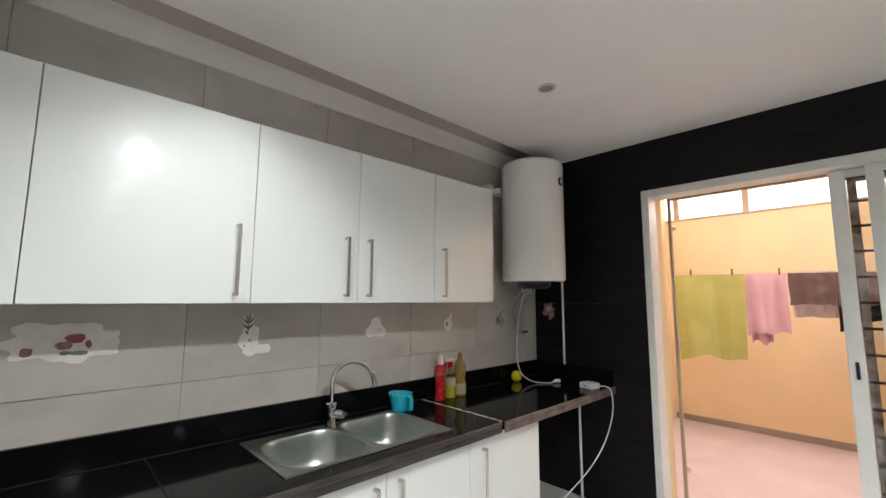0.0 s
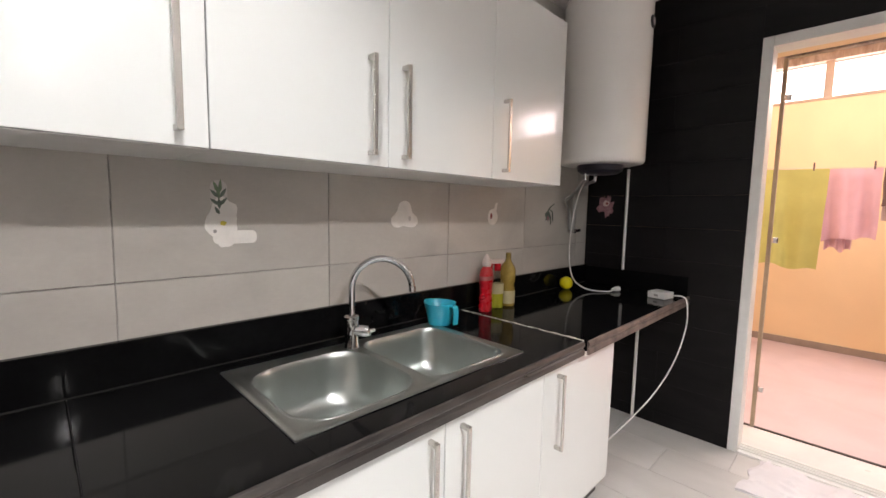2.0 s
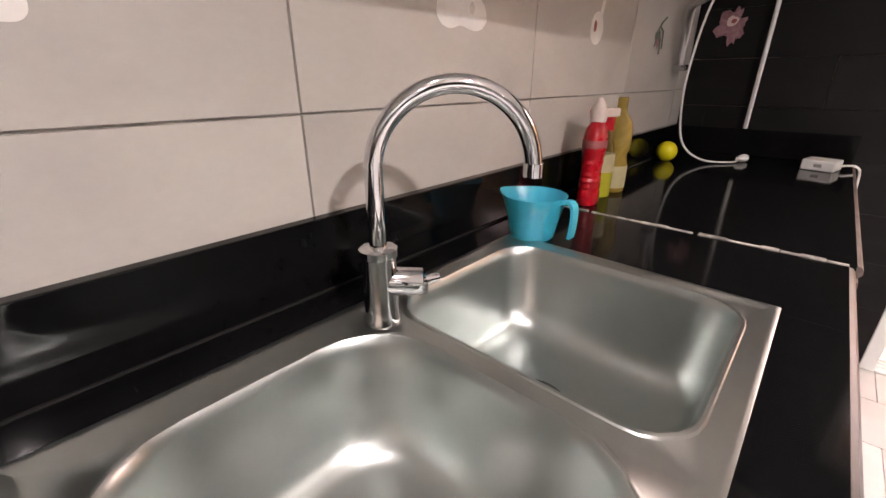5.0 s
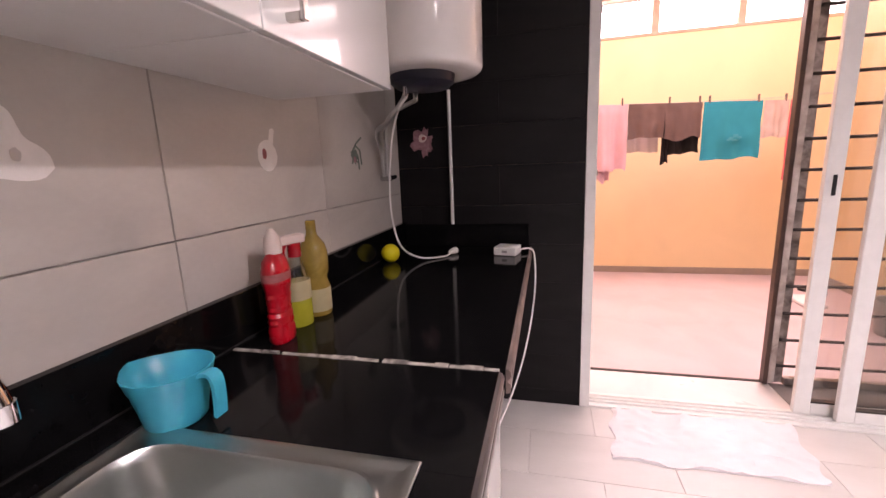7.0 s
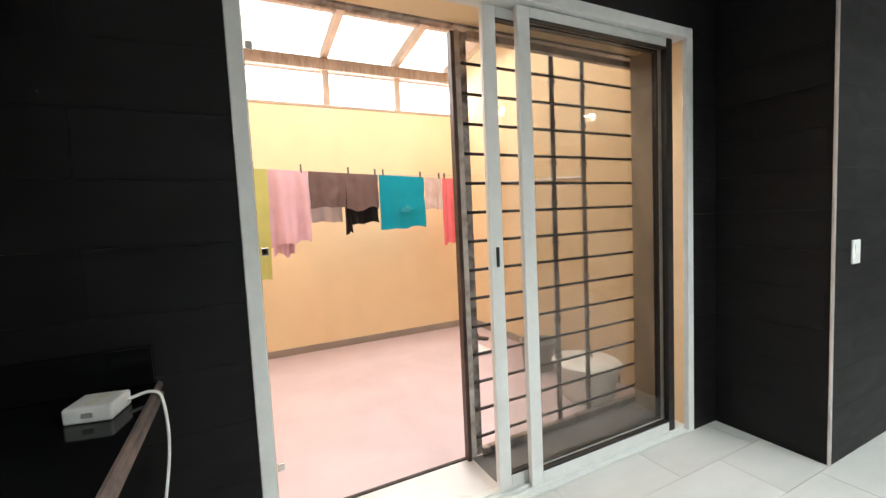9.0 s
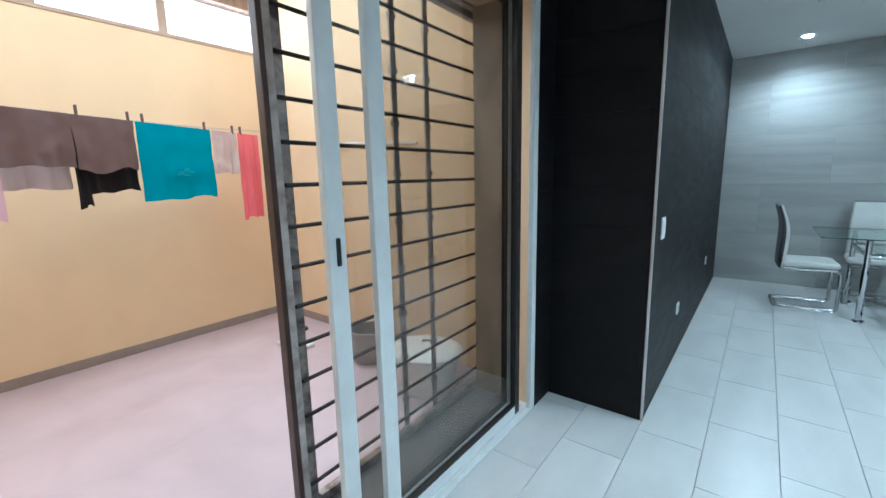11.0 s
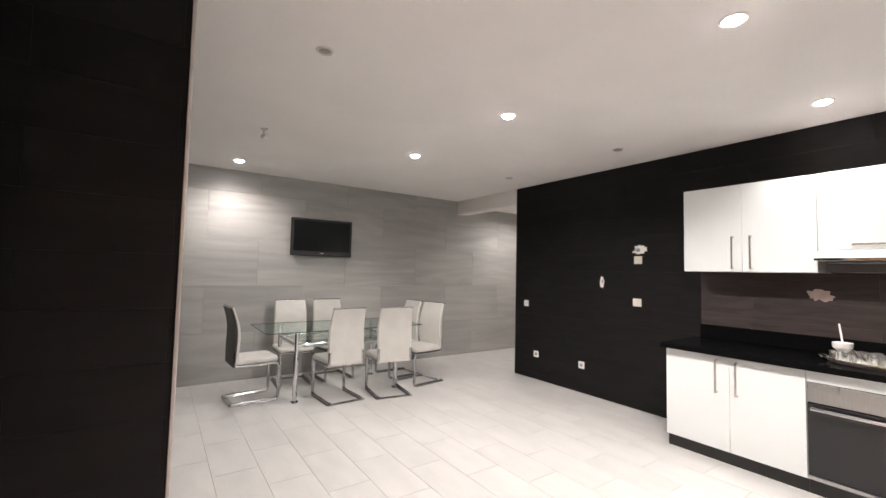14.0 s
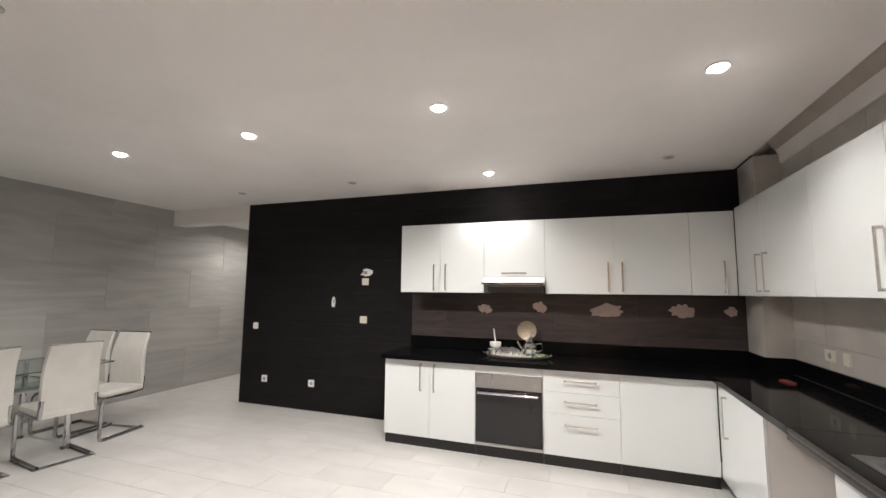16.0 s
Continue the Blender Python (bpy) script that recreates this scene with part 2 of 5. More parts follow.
# hood casing and tub grip; also the shade painted behind the end chair
dark_grey_and_shade = material("dark_grey_and_chair_shade", (0.085, 0.08, 0.078), 0.4, vary=0.1, scale=6, bump=0.05)
table_glass = pane("clear_table_glass", (0.80, 0.88, 0.86), 0.09)
glass_edge = material("green_glass_edge", (0.035, 0.07, 0.065), 0.15, vary=0.1, scale=9, bump=0.0)
door_glass = pane("smoked_door_glass", (0.85, 0.84, 0.82), 0.04)
roof_pane = pane("weathered_roof_sheet", (0.86, 0.83, 0.78), 0.04)
lamp_glow = glow("downlight_glow", (0.95, 1.0, 0.98), 60.0)
lens_off = material("unlit_lens", (0.30, 0.28, 0.27), 0.3, vary=0.1, scale=30)
ring_mat = material("satin_ring", (0.60, 0.57, 0.55), 0.4, metal=0.3, vary=0.05, scale=30)
rust_timber = material("weathered_timber", (0.36, 0.26, 0.20), 0.8, second=(0.55, 0.44, 0.36), vary=0.2, scale=6, stretch=(1, 4, 1), bump=0.2)
pale_timber = material("pale_weathered_post", (0.50, 0.38, 0.29), 0.8, vary=0.15, scale=6, bump=0.2)
rope = material("pale_line", (0.55, 0.5, 0.42), 0.7, vary=0.1, scale=30)


def cloth(name, colour, second=None):
    return material(name, colour, 0.9, vary=0.07, scale=5, fine=240, bump=0.3, second=second, spec=0.2)


lime_cloth = cloth("lime_towelling", (0.52, 0.53, 0.19))
pink_cloth = cloth("pink_cotton", (0.74, 0.47, 0.55))
brown_cloth = cloth("brown_jersey", (0.17, 0.115, 0.11))
black_cloth = cloth("black_jersey", (0.02, 0.017, 0.018))
pale_cloth = cloth("pale_cotton", (0.66, 0.56, 0.54))
blue_cloth = cloth("teal_cotton", (0.01, 0.30, 0.42))
check_cloth = cloth("greyish_pink_check", (0.55, 0.42, 0.41), (0.68, 0.56, 0.54))
print_cloth = cloth("faded_print", (0.05, 0.35, 0.46))
coral_cloth = cloth("coral_cotton", (0.78, 0.17, 0.20))
rag_cloth = cloth("white_towelling", (0.74, 0.72, 0.74))

# ---- builders ----


def part(name, bm, mat, parent=None, label="", smooth=False):
    me = bpy.data.meshes.new(name)
    bmesh.ops.recalc_face_normals(bm, faces=bm.faces)
    bm.to_mesh(me)
    bm.free()
    if smooth:
        me.shade_smooth()
        me.set_sharp_from_angle(angle=radians(38))
    me.materials.append(mat)
    ob = new(name, me)
    ob.parent = parent
    if label:
        ob["label"] = label
    return ob


def thing(name, m, label, category, group="", kind=""):
    ob = new(name)
    ob.empty_display_size = 0.05
    ob.matrix_world = m
    return tagged(ob, label, category, group, kind)


def structure(name, bm, mat, label, category, smooth=False):
    return tagged(part(name, bm, mat, None, "", smooth), label, category, "", "structure")


def box(x0, y0, z0, x1, y1, z1, bevel=0.0, seg=2, into=None):
    bm = bmesh.new()
    vs = bmesh.ops.create_cube(bm, size=1.0)["verts"]
    for v in vs:
        v.co = Vector((x0 + (v.co.x + 0.5) * (x1 - x0), y0 + (v.co.y + 0.5) * (y1 - y0), z0 + (v.co.z + 0.5) * (z1 - z0)))
    if bevel:
        bmesh.ops.bevel(bm, geom=list(bm.edges), offset=bevel, segments=seg, profile=0.5, affect="EDGES")
    return merge(into, bm)


def merge(into, bm):
    if into is None:
        return bm
    me = bpy.data.meshes.new("tmp")
    bm.to_mesh(me)
    bm.free()
    into.from_mesh(me)
    bpy.data.meshes.remove(me)
    return into


def tube(points, r, seg=12, caps=True, into=None, taper=None):
    """A round bar swept along points."""
    bm = into if into is not None else bmesh.new()
    pts = [Vector(p) for p in points]
    rings, side = [], None
    for i, p in enumerate(pts):
        d = (pts[min(i + 1, len(pts) - 1)] - pts[max(i - 1, 0)]).normalized()
        if side is None:
            side = d.orthogonal().normalized()
        side = (side - d * side.dot(d)).normalized()
        up = d.cross(side)
        rr = taper[i] if taper else r
        rings.append([bm.verts.new(p + rr * (math.cos(a) * side + math.sin(a) * up)) for a in (2 * math.pi * k / seg for k in range(seg))])
    for a, b in zip(rings, rings[1:]):
        for k in range(seg):
            bm.faces.new((a[k], a[(k + 1) % seg], b[(k + 1) % seg], b[k]))
    if caps:
        bm.faces.new(rings[0][::-1])
        bm.faces.new(rings[-1])
    return bm


def lathe(profile, centre=(0, 0, 0), seg=32, into=None, squash=(1, 1)):
    """A turned shape: rows of (radius, height)."""
    bm = into if into is not None else bmesh.new()
    c = Vector(centre)
    rings = []
    for r, z in profile:
        if r <= 1e-5:
            rings.append([bm.verts.new(c + Vector((0, 0, z)))])
        else:
            rings.append([bm.verts.new(c + Vector((r * squash[0] * math.cos(a), r * squash[1] * math.sin(a), z))) for a in (2 * math.pi * k / seg for k in range(seg))])
    for a, b in zip(rings, rings[1:]):
        for k in range(seg):
            j = (k + 1) % seg
            if len(a) == 1 and len(b) == 1:
                continue
            if len(a) == 1:
                bm.faces.new((a[0], b[j], b[k]))
            elif len(b) == 1:
                bm.faces.new((a[k], a[j], b[0]))
            else:
                bm.faces.new((a[k], a[j], b[j], b[k]))
    return bm


def rounded_loop(x0, y0, x1, y1, r, n=6):
    pts = []
    for cx, cy, a0 in ((x1 - r, y1 - r, 0), (x0 + r, y1 - r, 90), (x0 + r, y0 + r, 180), (x1 - r, y0 + r, 270)):
        pts += [(cx + r * math.cos(radians(a0 + 90 * i / (n - 1))), cy + r * math.sin(radians(a0 + 90 * i / (n - 1)))) for i in range(n)]
    return pts


def loops(rows, close_last=True, into=None, close_first=False):
    """Skins a stack of loops of equal length; each is a list of 3D points."""
    bm = into if into is not None else bmesh.new()
    rings = [[bm.verts.new(p) for p in row] for row in rows]
    k = len(rings[0])
    for a, b in zip(rings, rings[1:]):
        for i in range(k):
            bm.faces.new((a[i], a[(i + 1) % k], b[(i + 1) % k], b[i]))
    if close_last:
        bm.faces.new(rings[-1])
    if close_first:
        bm.faces.new(rings[0][::-1])
    return bm


def smooth_path(points, n=8):
    """A soft curve through points."""
    p = [Vector(q) for q in points]
    p = [p[0]] + p + [p[-1]]
    out = []
    for i in range(1, len(p) - 2):
        for k in range(n):
            t = k / n
            a, b, c, d = p[i - 1], p[i], p[i + 1], p[i + 2]
            out.append(0.5 * ((2 * b) + (c - a) * t + (2 * a - 5 * b + 4 * c - d) * t * t + (3 * b - a - 3 * c + d) * t ** 3))
    return out + [p[-2]]


PIECE_MESHES = {}


def piece_mesh(name, w, h, d, mat):
    chamfer = 0.00015 if mat in (dark_tile, dark_tile_lit) else 0.0008
    key = (name, round(w, 3), round(h, 3), mat.name)
    if key not in PIECE_MESHES:
        c = min(chamfer, w / 4, h / 4)
        v = [(0, 0, 0), (w, 0, 0), (w, h, 0), (0, h, 0), (c, c, d), (w - c, c, d), (w - c, h - c, d), (c, h - c, d)]
        me = bpy.data.meshes.new(name)
        me.from_pydata(v, [], [(4, 5, 6, 7), (0, 1, 5, 4), (1, 2, 6, 5), (2, 3, 7, 6), (3, 0, 4, 7)])
        me.materials.append(mat)
        PIECE_MESHES[key] = me
    return PIECE_MESHES[key]


def lay_tiles(parent, mat, origin, u, v, rect, tw, th, gap=0.003, depth=0.006, u_shift=0.0, v_shift=0.0, bond=0.0, name="tile"):
    """Tiles of tw x th over rect = (u0, v0, u1, v1) of the plane at origin, set flush in one grid and cut at the rectangle."""
    u, v, o = Vector(u), Vector(v), Vector(origin)
    w = u.cross(v)
    turn = Matrix((u, v, w)).transposed().to_4x4()
    u0, v0, u1, v1 = rect
    for j in range(math.floor((v0 - v_shift) / th), math.ceil((v1 - v_shift) / th)):
        off = u_shift + (bond * tw if j % 2 else 0)
        for i in range(math.floor((u0 - off) / tw), math.ceil((u1 - off) / tw)):
            a0, a1 = max(u0, i * tw + off + gap / 2), min(u1, (i + 1) * tw + off - gap / 2)
            b0, b1 = max(v0, j * th + v_shift + gap / 2), min(v1, (j + 1) * th + v_shift - gap / 2)
            if a1 - a0 < 0.012 or b1 - b0 < 0.012:
                continue
            ob = new(name, piece_mesh(name, a1 - a0, b1 - b0, depth, mat))
            ob.parent = parent
            ob.matrix_world = Matrix.Translation(o + u * a0 + v * b0 - w * depth) @ turn



# ---- large structure ----
NORTH, EAST, SOUTH, CEIL = 6.01, 4.80, -1.47, 2.68
PART_X, PART_Y = 4.25, 2.52          # the dark partition beside the sliding door
DOOR_S, DOOR_N, DOOR_H = 2.735, 5.07, 2.31
COUNTER = 0.87

bm = box(-2.6, SOUTH - 0.2, -0.2, 0.0, 0.2, -0.007)
box(0.0, SOUTH - 0.2, -0.2, EAST + 0.008, NORTH + 0.2, -0.007, into=bm)
floor = structure("floor", bm, floor_grout, "pale grey plank-look tiled floor with narrow joints", "floor")

wall_north = structure("wall_north", box(-0.2, NORTH + 0.006, 0, 5.2, NORTH + 0.2, 2.9), grout, "beige stone-look tiled kitchen wall", "wall")
bm = box(-0.2, 0.0, 0, -0.006, NORTH + 0.006, 2.9)
wall_west = structure("wall_west", bm, dark_grout, "black wood-look tiled kitchen wall", "wall")
bm = box(EAST + 0.006, DOOR_N, 0, 5.2, NORTH + 0.006, 2.9)
box(EAST + 0.006, DOOR_S, DOOR_H, 5.2, DOOR_N, 2.9, into=bm)
box(EAST + 0.006, PART_Y - 0.006, 0, 5.2, DOOR_S, 2.9, into=bm)
wall_east = structure("wall_east", bm, yellow_wall, "black tiled wall round the sliding patio door", "wall")
wall_partition = structure("wall_partition", box(PART_X + 0.006, SOUTH - 0.2, 0, 5.2, PART_Y - 0.008, 2.9), dark_grout, "black wood-look tiled partition wall", "wall")
wall_south = structure("wall_south", box(-2.6, SOUTH - 0.2, 0, PART_X + 0.006, SOUTH - 0.006, 2.9), grout, "grey stone-look tiled dining wall", "wall")
structure("wall_corridor_north", box(-2.6, 0.0, 0, -0.2, 0.2, 2.9), plaster, "plain plastered corridor wall", "wall")
structure("wall_corridor_end", box(-2.8, SOUTH - 0.2, 0, -2.6, 0.2, 2.9), plaster, "plain plastered corridor end wall", "wall")
column = structure("column_corner", box(-0.006, 5.81, 0, 0.386, NORTH + 0.006, CEIL), beige_tile, "tiled square column in the kitchen corner", "column")

bm = box(0.0, SOUTH - 0.2, CEIL, 5.2, 5.785, CEIL + 0.12)
box(0.0, 5.60, CEIL + 0.1201, 5.2, NORTH + 0.2, CEIL + 0.20, into=bm)
structure("ceiling", bm, ceiling_paint, "smooth matt off-white ceiling with downlights", "ceiling")
structure("ceiling_corridor", box(-2.8, SOUTH - 0.2, 2.60, -0.2, 0.2, 2.72), ceiling_paint, "plain white corridor ceiling", "ceiling")
structure("beam", box(-0.2, SOUTH, 2.45, -0.0, 0.0, 2.80, 0.006), ceiling_paint, "painted lintel beam over the corridor opening", "beam")

# moulded cornice between the kitchen wall and the ceiling
prof = [(NORTH + 0.004, CEIL - 0.082), (NORTH - 0.012, CEIL - 0.082), (NORTH - 0.016, CEIL - 0.070), (NORTH - 0.018, CEIL - 0.03), (NORTH - 0.024, CEIL + 0.004), (NORTH - 0.036, CEIL + 0.030), (NORTH - 0.04, CEIL + 0.032), (NORTH + 0.004, CEIL + 0.032)]
structure("trim_cornice", loops([[(x, y, z) for y, z in prof] for x in (0.388, 2.0, 3.5, EAST - 0.001)], True, None, True), ceiling_paint, "curved plaster cornice above the wall cabinets", "cornice", True)
# upper recess above the cornice: its shade is put into the taupe colour
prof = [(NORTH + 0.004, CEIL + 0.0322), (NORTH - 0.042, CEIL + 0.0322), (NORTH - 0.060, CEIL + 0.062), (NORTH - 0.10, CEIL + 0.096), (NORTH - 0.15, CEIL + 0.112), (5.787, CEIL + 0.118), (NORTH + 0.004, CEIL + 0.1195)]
structure("trim_recess", loops([[(x, y, z) for y, z in prof] for x in (0.388, 2.0, 3.5, EAST - 0.001)], True, None, True), material("taupe_recess_shade", (0.52, 0.46, 0.41), 0.8, vary=0.1, scale=2.5, bump=0.08), "recess between ceiling and cornice, its shade put in as taupe", "cornice", True)
structure("trim_partition_corner", box(PART_X - 0.006, PART_Y - 0.006, 0, PART_X + 0.008, PART_Y + 0.007, CEIL, 0.003), trim_metal, "pale metal corner strip on the black wall", "trim")
structure("trim_west_corner", box(-0.01, -0.007, 0, 0.004, 0.004, CEIL, 0.002), dark_iron, "dark corner strip on the black wall", "trim")

# patio outside the sliding door
PF = -0.06
PX, PS, PN = 7.95, 2.42, 5.92
structure("patio_floor", box(5.2, PS - 0.2, -0.3, PX + 0.2, PN + 0.2, PF), patio_tile, "pale pinkish screeded patio floor", "floor")
structure("patio_wall_far", box(PX, PS - 0.2, -0.3, PX + 0.2, PN + 0.2, 2.60), yellow_wall, "yellow plastered patio wall", "wall")
structure("patio_wall_south", box(5.2, PS - 0.2, -0.3, PX, PS, 3.6), yellow_wall, "yellow plastered patio side wall", "wall")
structure("patio_wall_north", box(5.2, PN, -0.3, PX, PN + 0.2, 3.6), yellow_wall, "yellow plastered patio side wall", "wall")
bm = box(5.201, PN, 2.9, 5.0, PS, 3.6)
structure("patio_wall_house", bm, yellow_wall, "yellow plastered wall above the patio door", "wall")
bm = box(PX - 0.012, PS, PF, PX + 0.001, PN, PF + 0.075, 0.003)
structure("baseboard_patio", bm, skirting_mat, "taupe tiled skirting along the patio wall", "skirting")
structure("baseboard_patio_side", box(5.6, PS - 0.001, PF, PX - 0.013, PS + 0.012, PF + 0.075, 0.003), skirting_mat, "taupe tiled skirting along the patio wall", "skirting")
# south half of the sill, a darker grey than the marble half
structure("door_sill_track", box(4.937, DOOR_S, -0.06, 5.215, 4.02, 0.006, 0.004), grey_sill, "grey threshold under the security grille", "sill")
bm = box(4.93, 4.021, -0.06, 5.215, DOOR_N, 0.006, 0.004)
structure("door_sill", bm, marble, "worn white marble door sill", "sill")
structure("trim_sill", box(5.2155, 4.021, -0.05, 5.235, DOOR_N, 0.012, 0.002), dark_iron, "dark iron guide rail along the outer sill", "trim")

# patio clerestory and roof
roof = thing("patio_roof", pose(0, 0, 0), "weathered timber and clear-sheet lean-to roof over the patio", "roof", "", "structure")
part("sill_rail", box(PX - 0.01, PS, 2.59, PX + 0.14, PN, 2.622, 0.006), pale_timber, roof)
part("head_rail", box(PX - 0.03, PS, 2.985, PX + 0.12, PN, 3.115, 0.01), rust_timber, roof, "rusty stained head rail")
for y in (3.30, 4.12, 4.98, 5.78):
    part("post", box(PX - 0.004, y - 0.035, 2.60, PX + 0.05, y + 0.035, 3.0, 0.006), pale_timber, roof)
for y in (3.30, 4.12, 4.98, 5.78, 2.60):
    part("rafter", loops([[(x, y - 0.03, z), (x, y + 0.03, z), (x, y + 0.03, z + 0.10), (x, y - 0.03, z + 0.10)] for x, z in ((PX + 0.1, 3.10), (5.2, 3.42))], True, None, True), pale_timber, roof)
for x, z in ((7.2, 3.245), (6.3, 3.345)):
    part("purlin", box(x - 0.03, PS, z, x + 0.03, PN, z + 0.05, 0.006), rust_timber, roof)
for y0, y1 in ((PS, 3.29), (3.31, 4.11), (4.13, 4.97), (4.99, PN)):
    sheet = part("roof_sheet", loops([[(x, y0, z), (x, y1, z), (x, y1, z + 0.006), (x, y0, z + 0.006)] for x, z in ((PX + 0.12, 3.205), (5.2, 3.525))], True, None, True), roof_pane, roof)
    sheet.visible_shadow = False

backdrop = structure("backdrop", box(11.0, -4.0, 0.0, 11.05, 12.0, 9.0), glow("hazy_sky_glow", (1.0, 0.99, 0.97), 3.0), "plain hazy white sky beyond the patio", "backdrop")

# ---- sliding door ----
door = thing("door_1", pose(4.80, 0, 0), "white aluminium sliding patio door, slid half open", "door", "", "structure")
FW = 0.05
part("jamb", box(-0.004, DOOR_N - FW, 0, 0.135, DOOR_N, DOOR_H, 0.004), alu_white, door)
part("jamb", box(-0.004, DOOR_S, 0, 0.028, DOOR_S + FW, DOOR_H, 0.004), alu_white, door)
part("head", box(-0.004, DOOR_S + FW, DOOR_H - 0.055, 0.135, DOOR_N - FW, DOOR_H, 0.004), alu_white, door)
bm = box(-0.004, DOOR_S + FW, 0, 0.135, DOOR_N - FW, 0.012, 0.003)
for x in (0.03, 0.062, 0.094):
    box(x - 0.004, DOOR_S + FW, 0.01, x + 0.004, DOOR_N - FW, 0.024, 0.002, into=bm)
box(0.0285, DOOR_S, 0, 0.135, DOOR_S + FW - 0.0005, 0.012, 0.003, into=bm)
part("track", bm, alu_white, door)


def sash(x, y0, y1, latch):
    s = part("sash", box(x, y1 - 0.07, 0.024, x + 0.028, y1, DOOR_H - 0.06, 0.004), alu_white, door)
    part("stile", box(x, y0, 0.024, x + 0.028, y0 + 0.05, DOOR_H - 0.06, 0.004), alu_white if latch else dark_iron, s)
    part("bottom_rail", box(x, y0 + 0.05, 0.024, x + 0.028, y1 - 0.07, 0.085, 0.003), alu_white, s)
    part("top_rail", box(x, y0 + 0.05, DOOR_H - 0.11, x + 0.028, y1 - 0.07, DOOR_H - 0.06, 0.003), alu_white, s)
    g = part("glass_pane", box(x + 0.011, y0 + 0.045, 0.08, x + 0.016, y1 - 0.065, DOOR_H - 0.105), door_glass, s, "smoked glass pane")
    g.visible_shadow = False
    bm = box(x - 0.002, y0 + 0.048, 0.083, x + 0.030, y1 - 0.068, 0.091)
    box(x - 0.002, y0 + 0.048, 0.083, x + 0.030, y0 + 0.055, DOOR_H - 0.11, into=bm)
    box(x - 0.002, y0 + 0.048, DOOR_H - 0.117, x + 0.030, y1 - 0.068, DOOR_H - 0.109, into=bm)
    part("gasket", bm, black_plastic, s, "black rubber glazing gasket")
    if latch:
        part("latch", box(x - 0.006, y1 - 0.045, 1.09, x + 0.001, y1 - 0.029, 1.182, 0.003), black_plastic, s, "black recessed latch")


sash(0.082, 2.87, 4.06, True)
sash(0.030, 2.862, 3.91, False)

# ---- security grille outside the door ----
grille = thing("security_grille", Matrix.Translation((5.19, 4.06, 0)) @ pose(0, 0, 0, 0, 0, 1.2) @ Matrix.Translation((0, -4.06, 0)), "worn brown iron sliding security grille, half open behind the glass", "grille")
GY0, GY1, GZ0, GZ1 = 2.58, 4.06, 0.012, 2.28
part("post", box(-0.012, GY1 - 0.022, GZ0, 0.03, GY1, GZ1 - 0.02, 0.003), brown_iron, grille, "dark brown end post")
part("post", box(0.008, GY1 - 0.064, GZ0, 0.04, GY1 - 0.032, GZ1, 0.003), peel_iron, grille, "post with peeling silvery paint")
part("post", box(0.02, GY1 - 0.108, GZ0, 0.055, GY1 - 0.066, GZ1, 0.003), iron, grille)
part("post", box(-0.01, GY0, GZ0, 0.04, GY0 + 0.07, GZ1, 0.003), iron, grille)
part("bottom_bar", box(-0.006, GY0 + 0.07, GZ0, 0.032, GY1 - 0.105, GZ0 + 0.04, 0.003), iron, grille)
part("top_bar", box(-0.006, GY0 + 0.07, GZ1 - 0.04, 0.032, GY1 - 0.105, GZ1, 0.003), iron, grille)
for k in range(14):
    z = 2.118 - 0.1538 * k
    part("rod", tube([(0.012, GY0 + 0.06, z), (0.012, GY1 - 0.07, z)], 0.0085, 8), dark_iron, grille)
for y in (3.372, 3.127):
    bm = box(0.024, y - 0.017, GZ0 + 0.04, 0.034, y + 0.017, GZ1 - 0.04, 0.002)
    for k in range(9):
        box(0.018, y - 0.021, 0.20 + 0.235 * k, 0.040, y + 0.021, 0.225 + 0.235 * k, 0.003, into=bm)
    part("lattice_bar", bm, iron, grille)
fixed = thing("grille_frame", pose(5.205, 0, 0), "brown iron frame of the security grille fixed in the door reveal", "grille frame")
part("post", box(0.0, DOOR_N - 0.066, 0.008, 0.03, DOOR_N - 0.045, GZ1 + 0.02, 0.003), taupe_iron_and_shade, fixed)
part("head", box(0.0, GY0 - 0.05, GZ1 + 0.0201, 0.05, DOOR_N - 0.045, GZ1 + 0.06, 0.003), iron, fixed)
# thin taupe sheet, added to paint the reveal's shaded side
part("liner", box(-0.245, DOOR_S + 0.0005, 0.007, 0.0, DOOR_S + 0.0045, GZ1 + 0.02, 0.001), taupe_iron_and_shade, fixed, "taupe sheet for the shade on the side of the reveal")
for z in (0.25, 1.2, 2.05):
    part("keeper", box(-0.012, DOOR_N - 0.10, z, 0.002, DOOR_N - 0.07, z + 0.035, 0.004), chrome, fixed)

# ---- kitchen: fitted cabinets ----


def bar_handle(parent, along, length, at, out, flat=False):
    """A straight bar pull: two posts and a bar. at: the middle on the door's face; out: the way it stands off."""
    a, o, c = Vector(along), Vector(out), Vector(at)
    w = a.cross(o)

    def block(p0, p1, half):
        lo, hi = p0 - w * half, p1 + w * half
        return box(min(lo.x, hi.x), min(lo.y, hi.y), min(lo.z, hi.z), max(lo.x, hi.x), max(lo.y, hi.y), max(lo.z, hi.z), 0.0015)

    h = part("handle", block(c + o * 0.027 - a * length / 2, c + o * 0.035 + a * length / 2, 0.0072), handle_steel, parent, "satin steel bar handle")
    for q in (-1, 1):
        e = c + a * q * length / 2
        part("handle_post", block(e - a * q * 0.014, e + o * 0.0268, 0.0068), handle_steel, h)
    return h


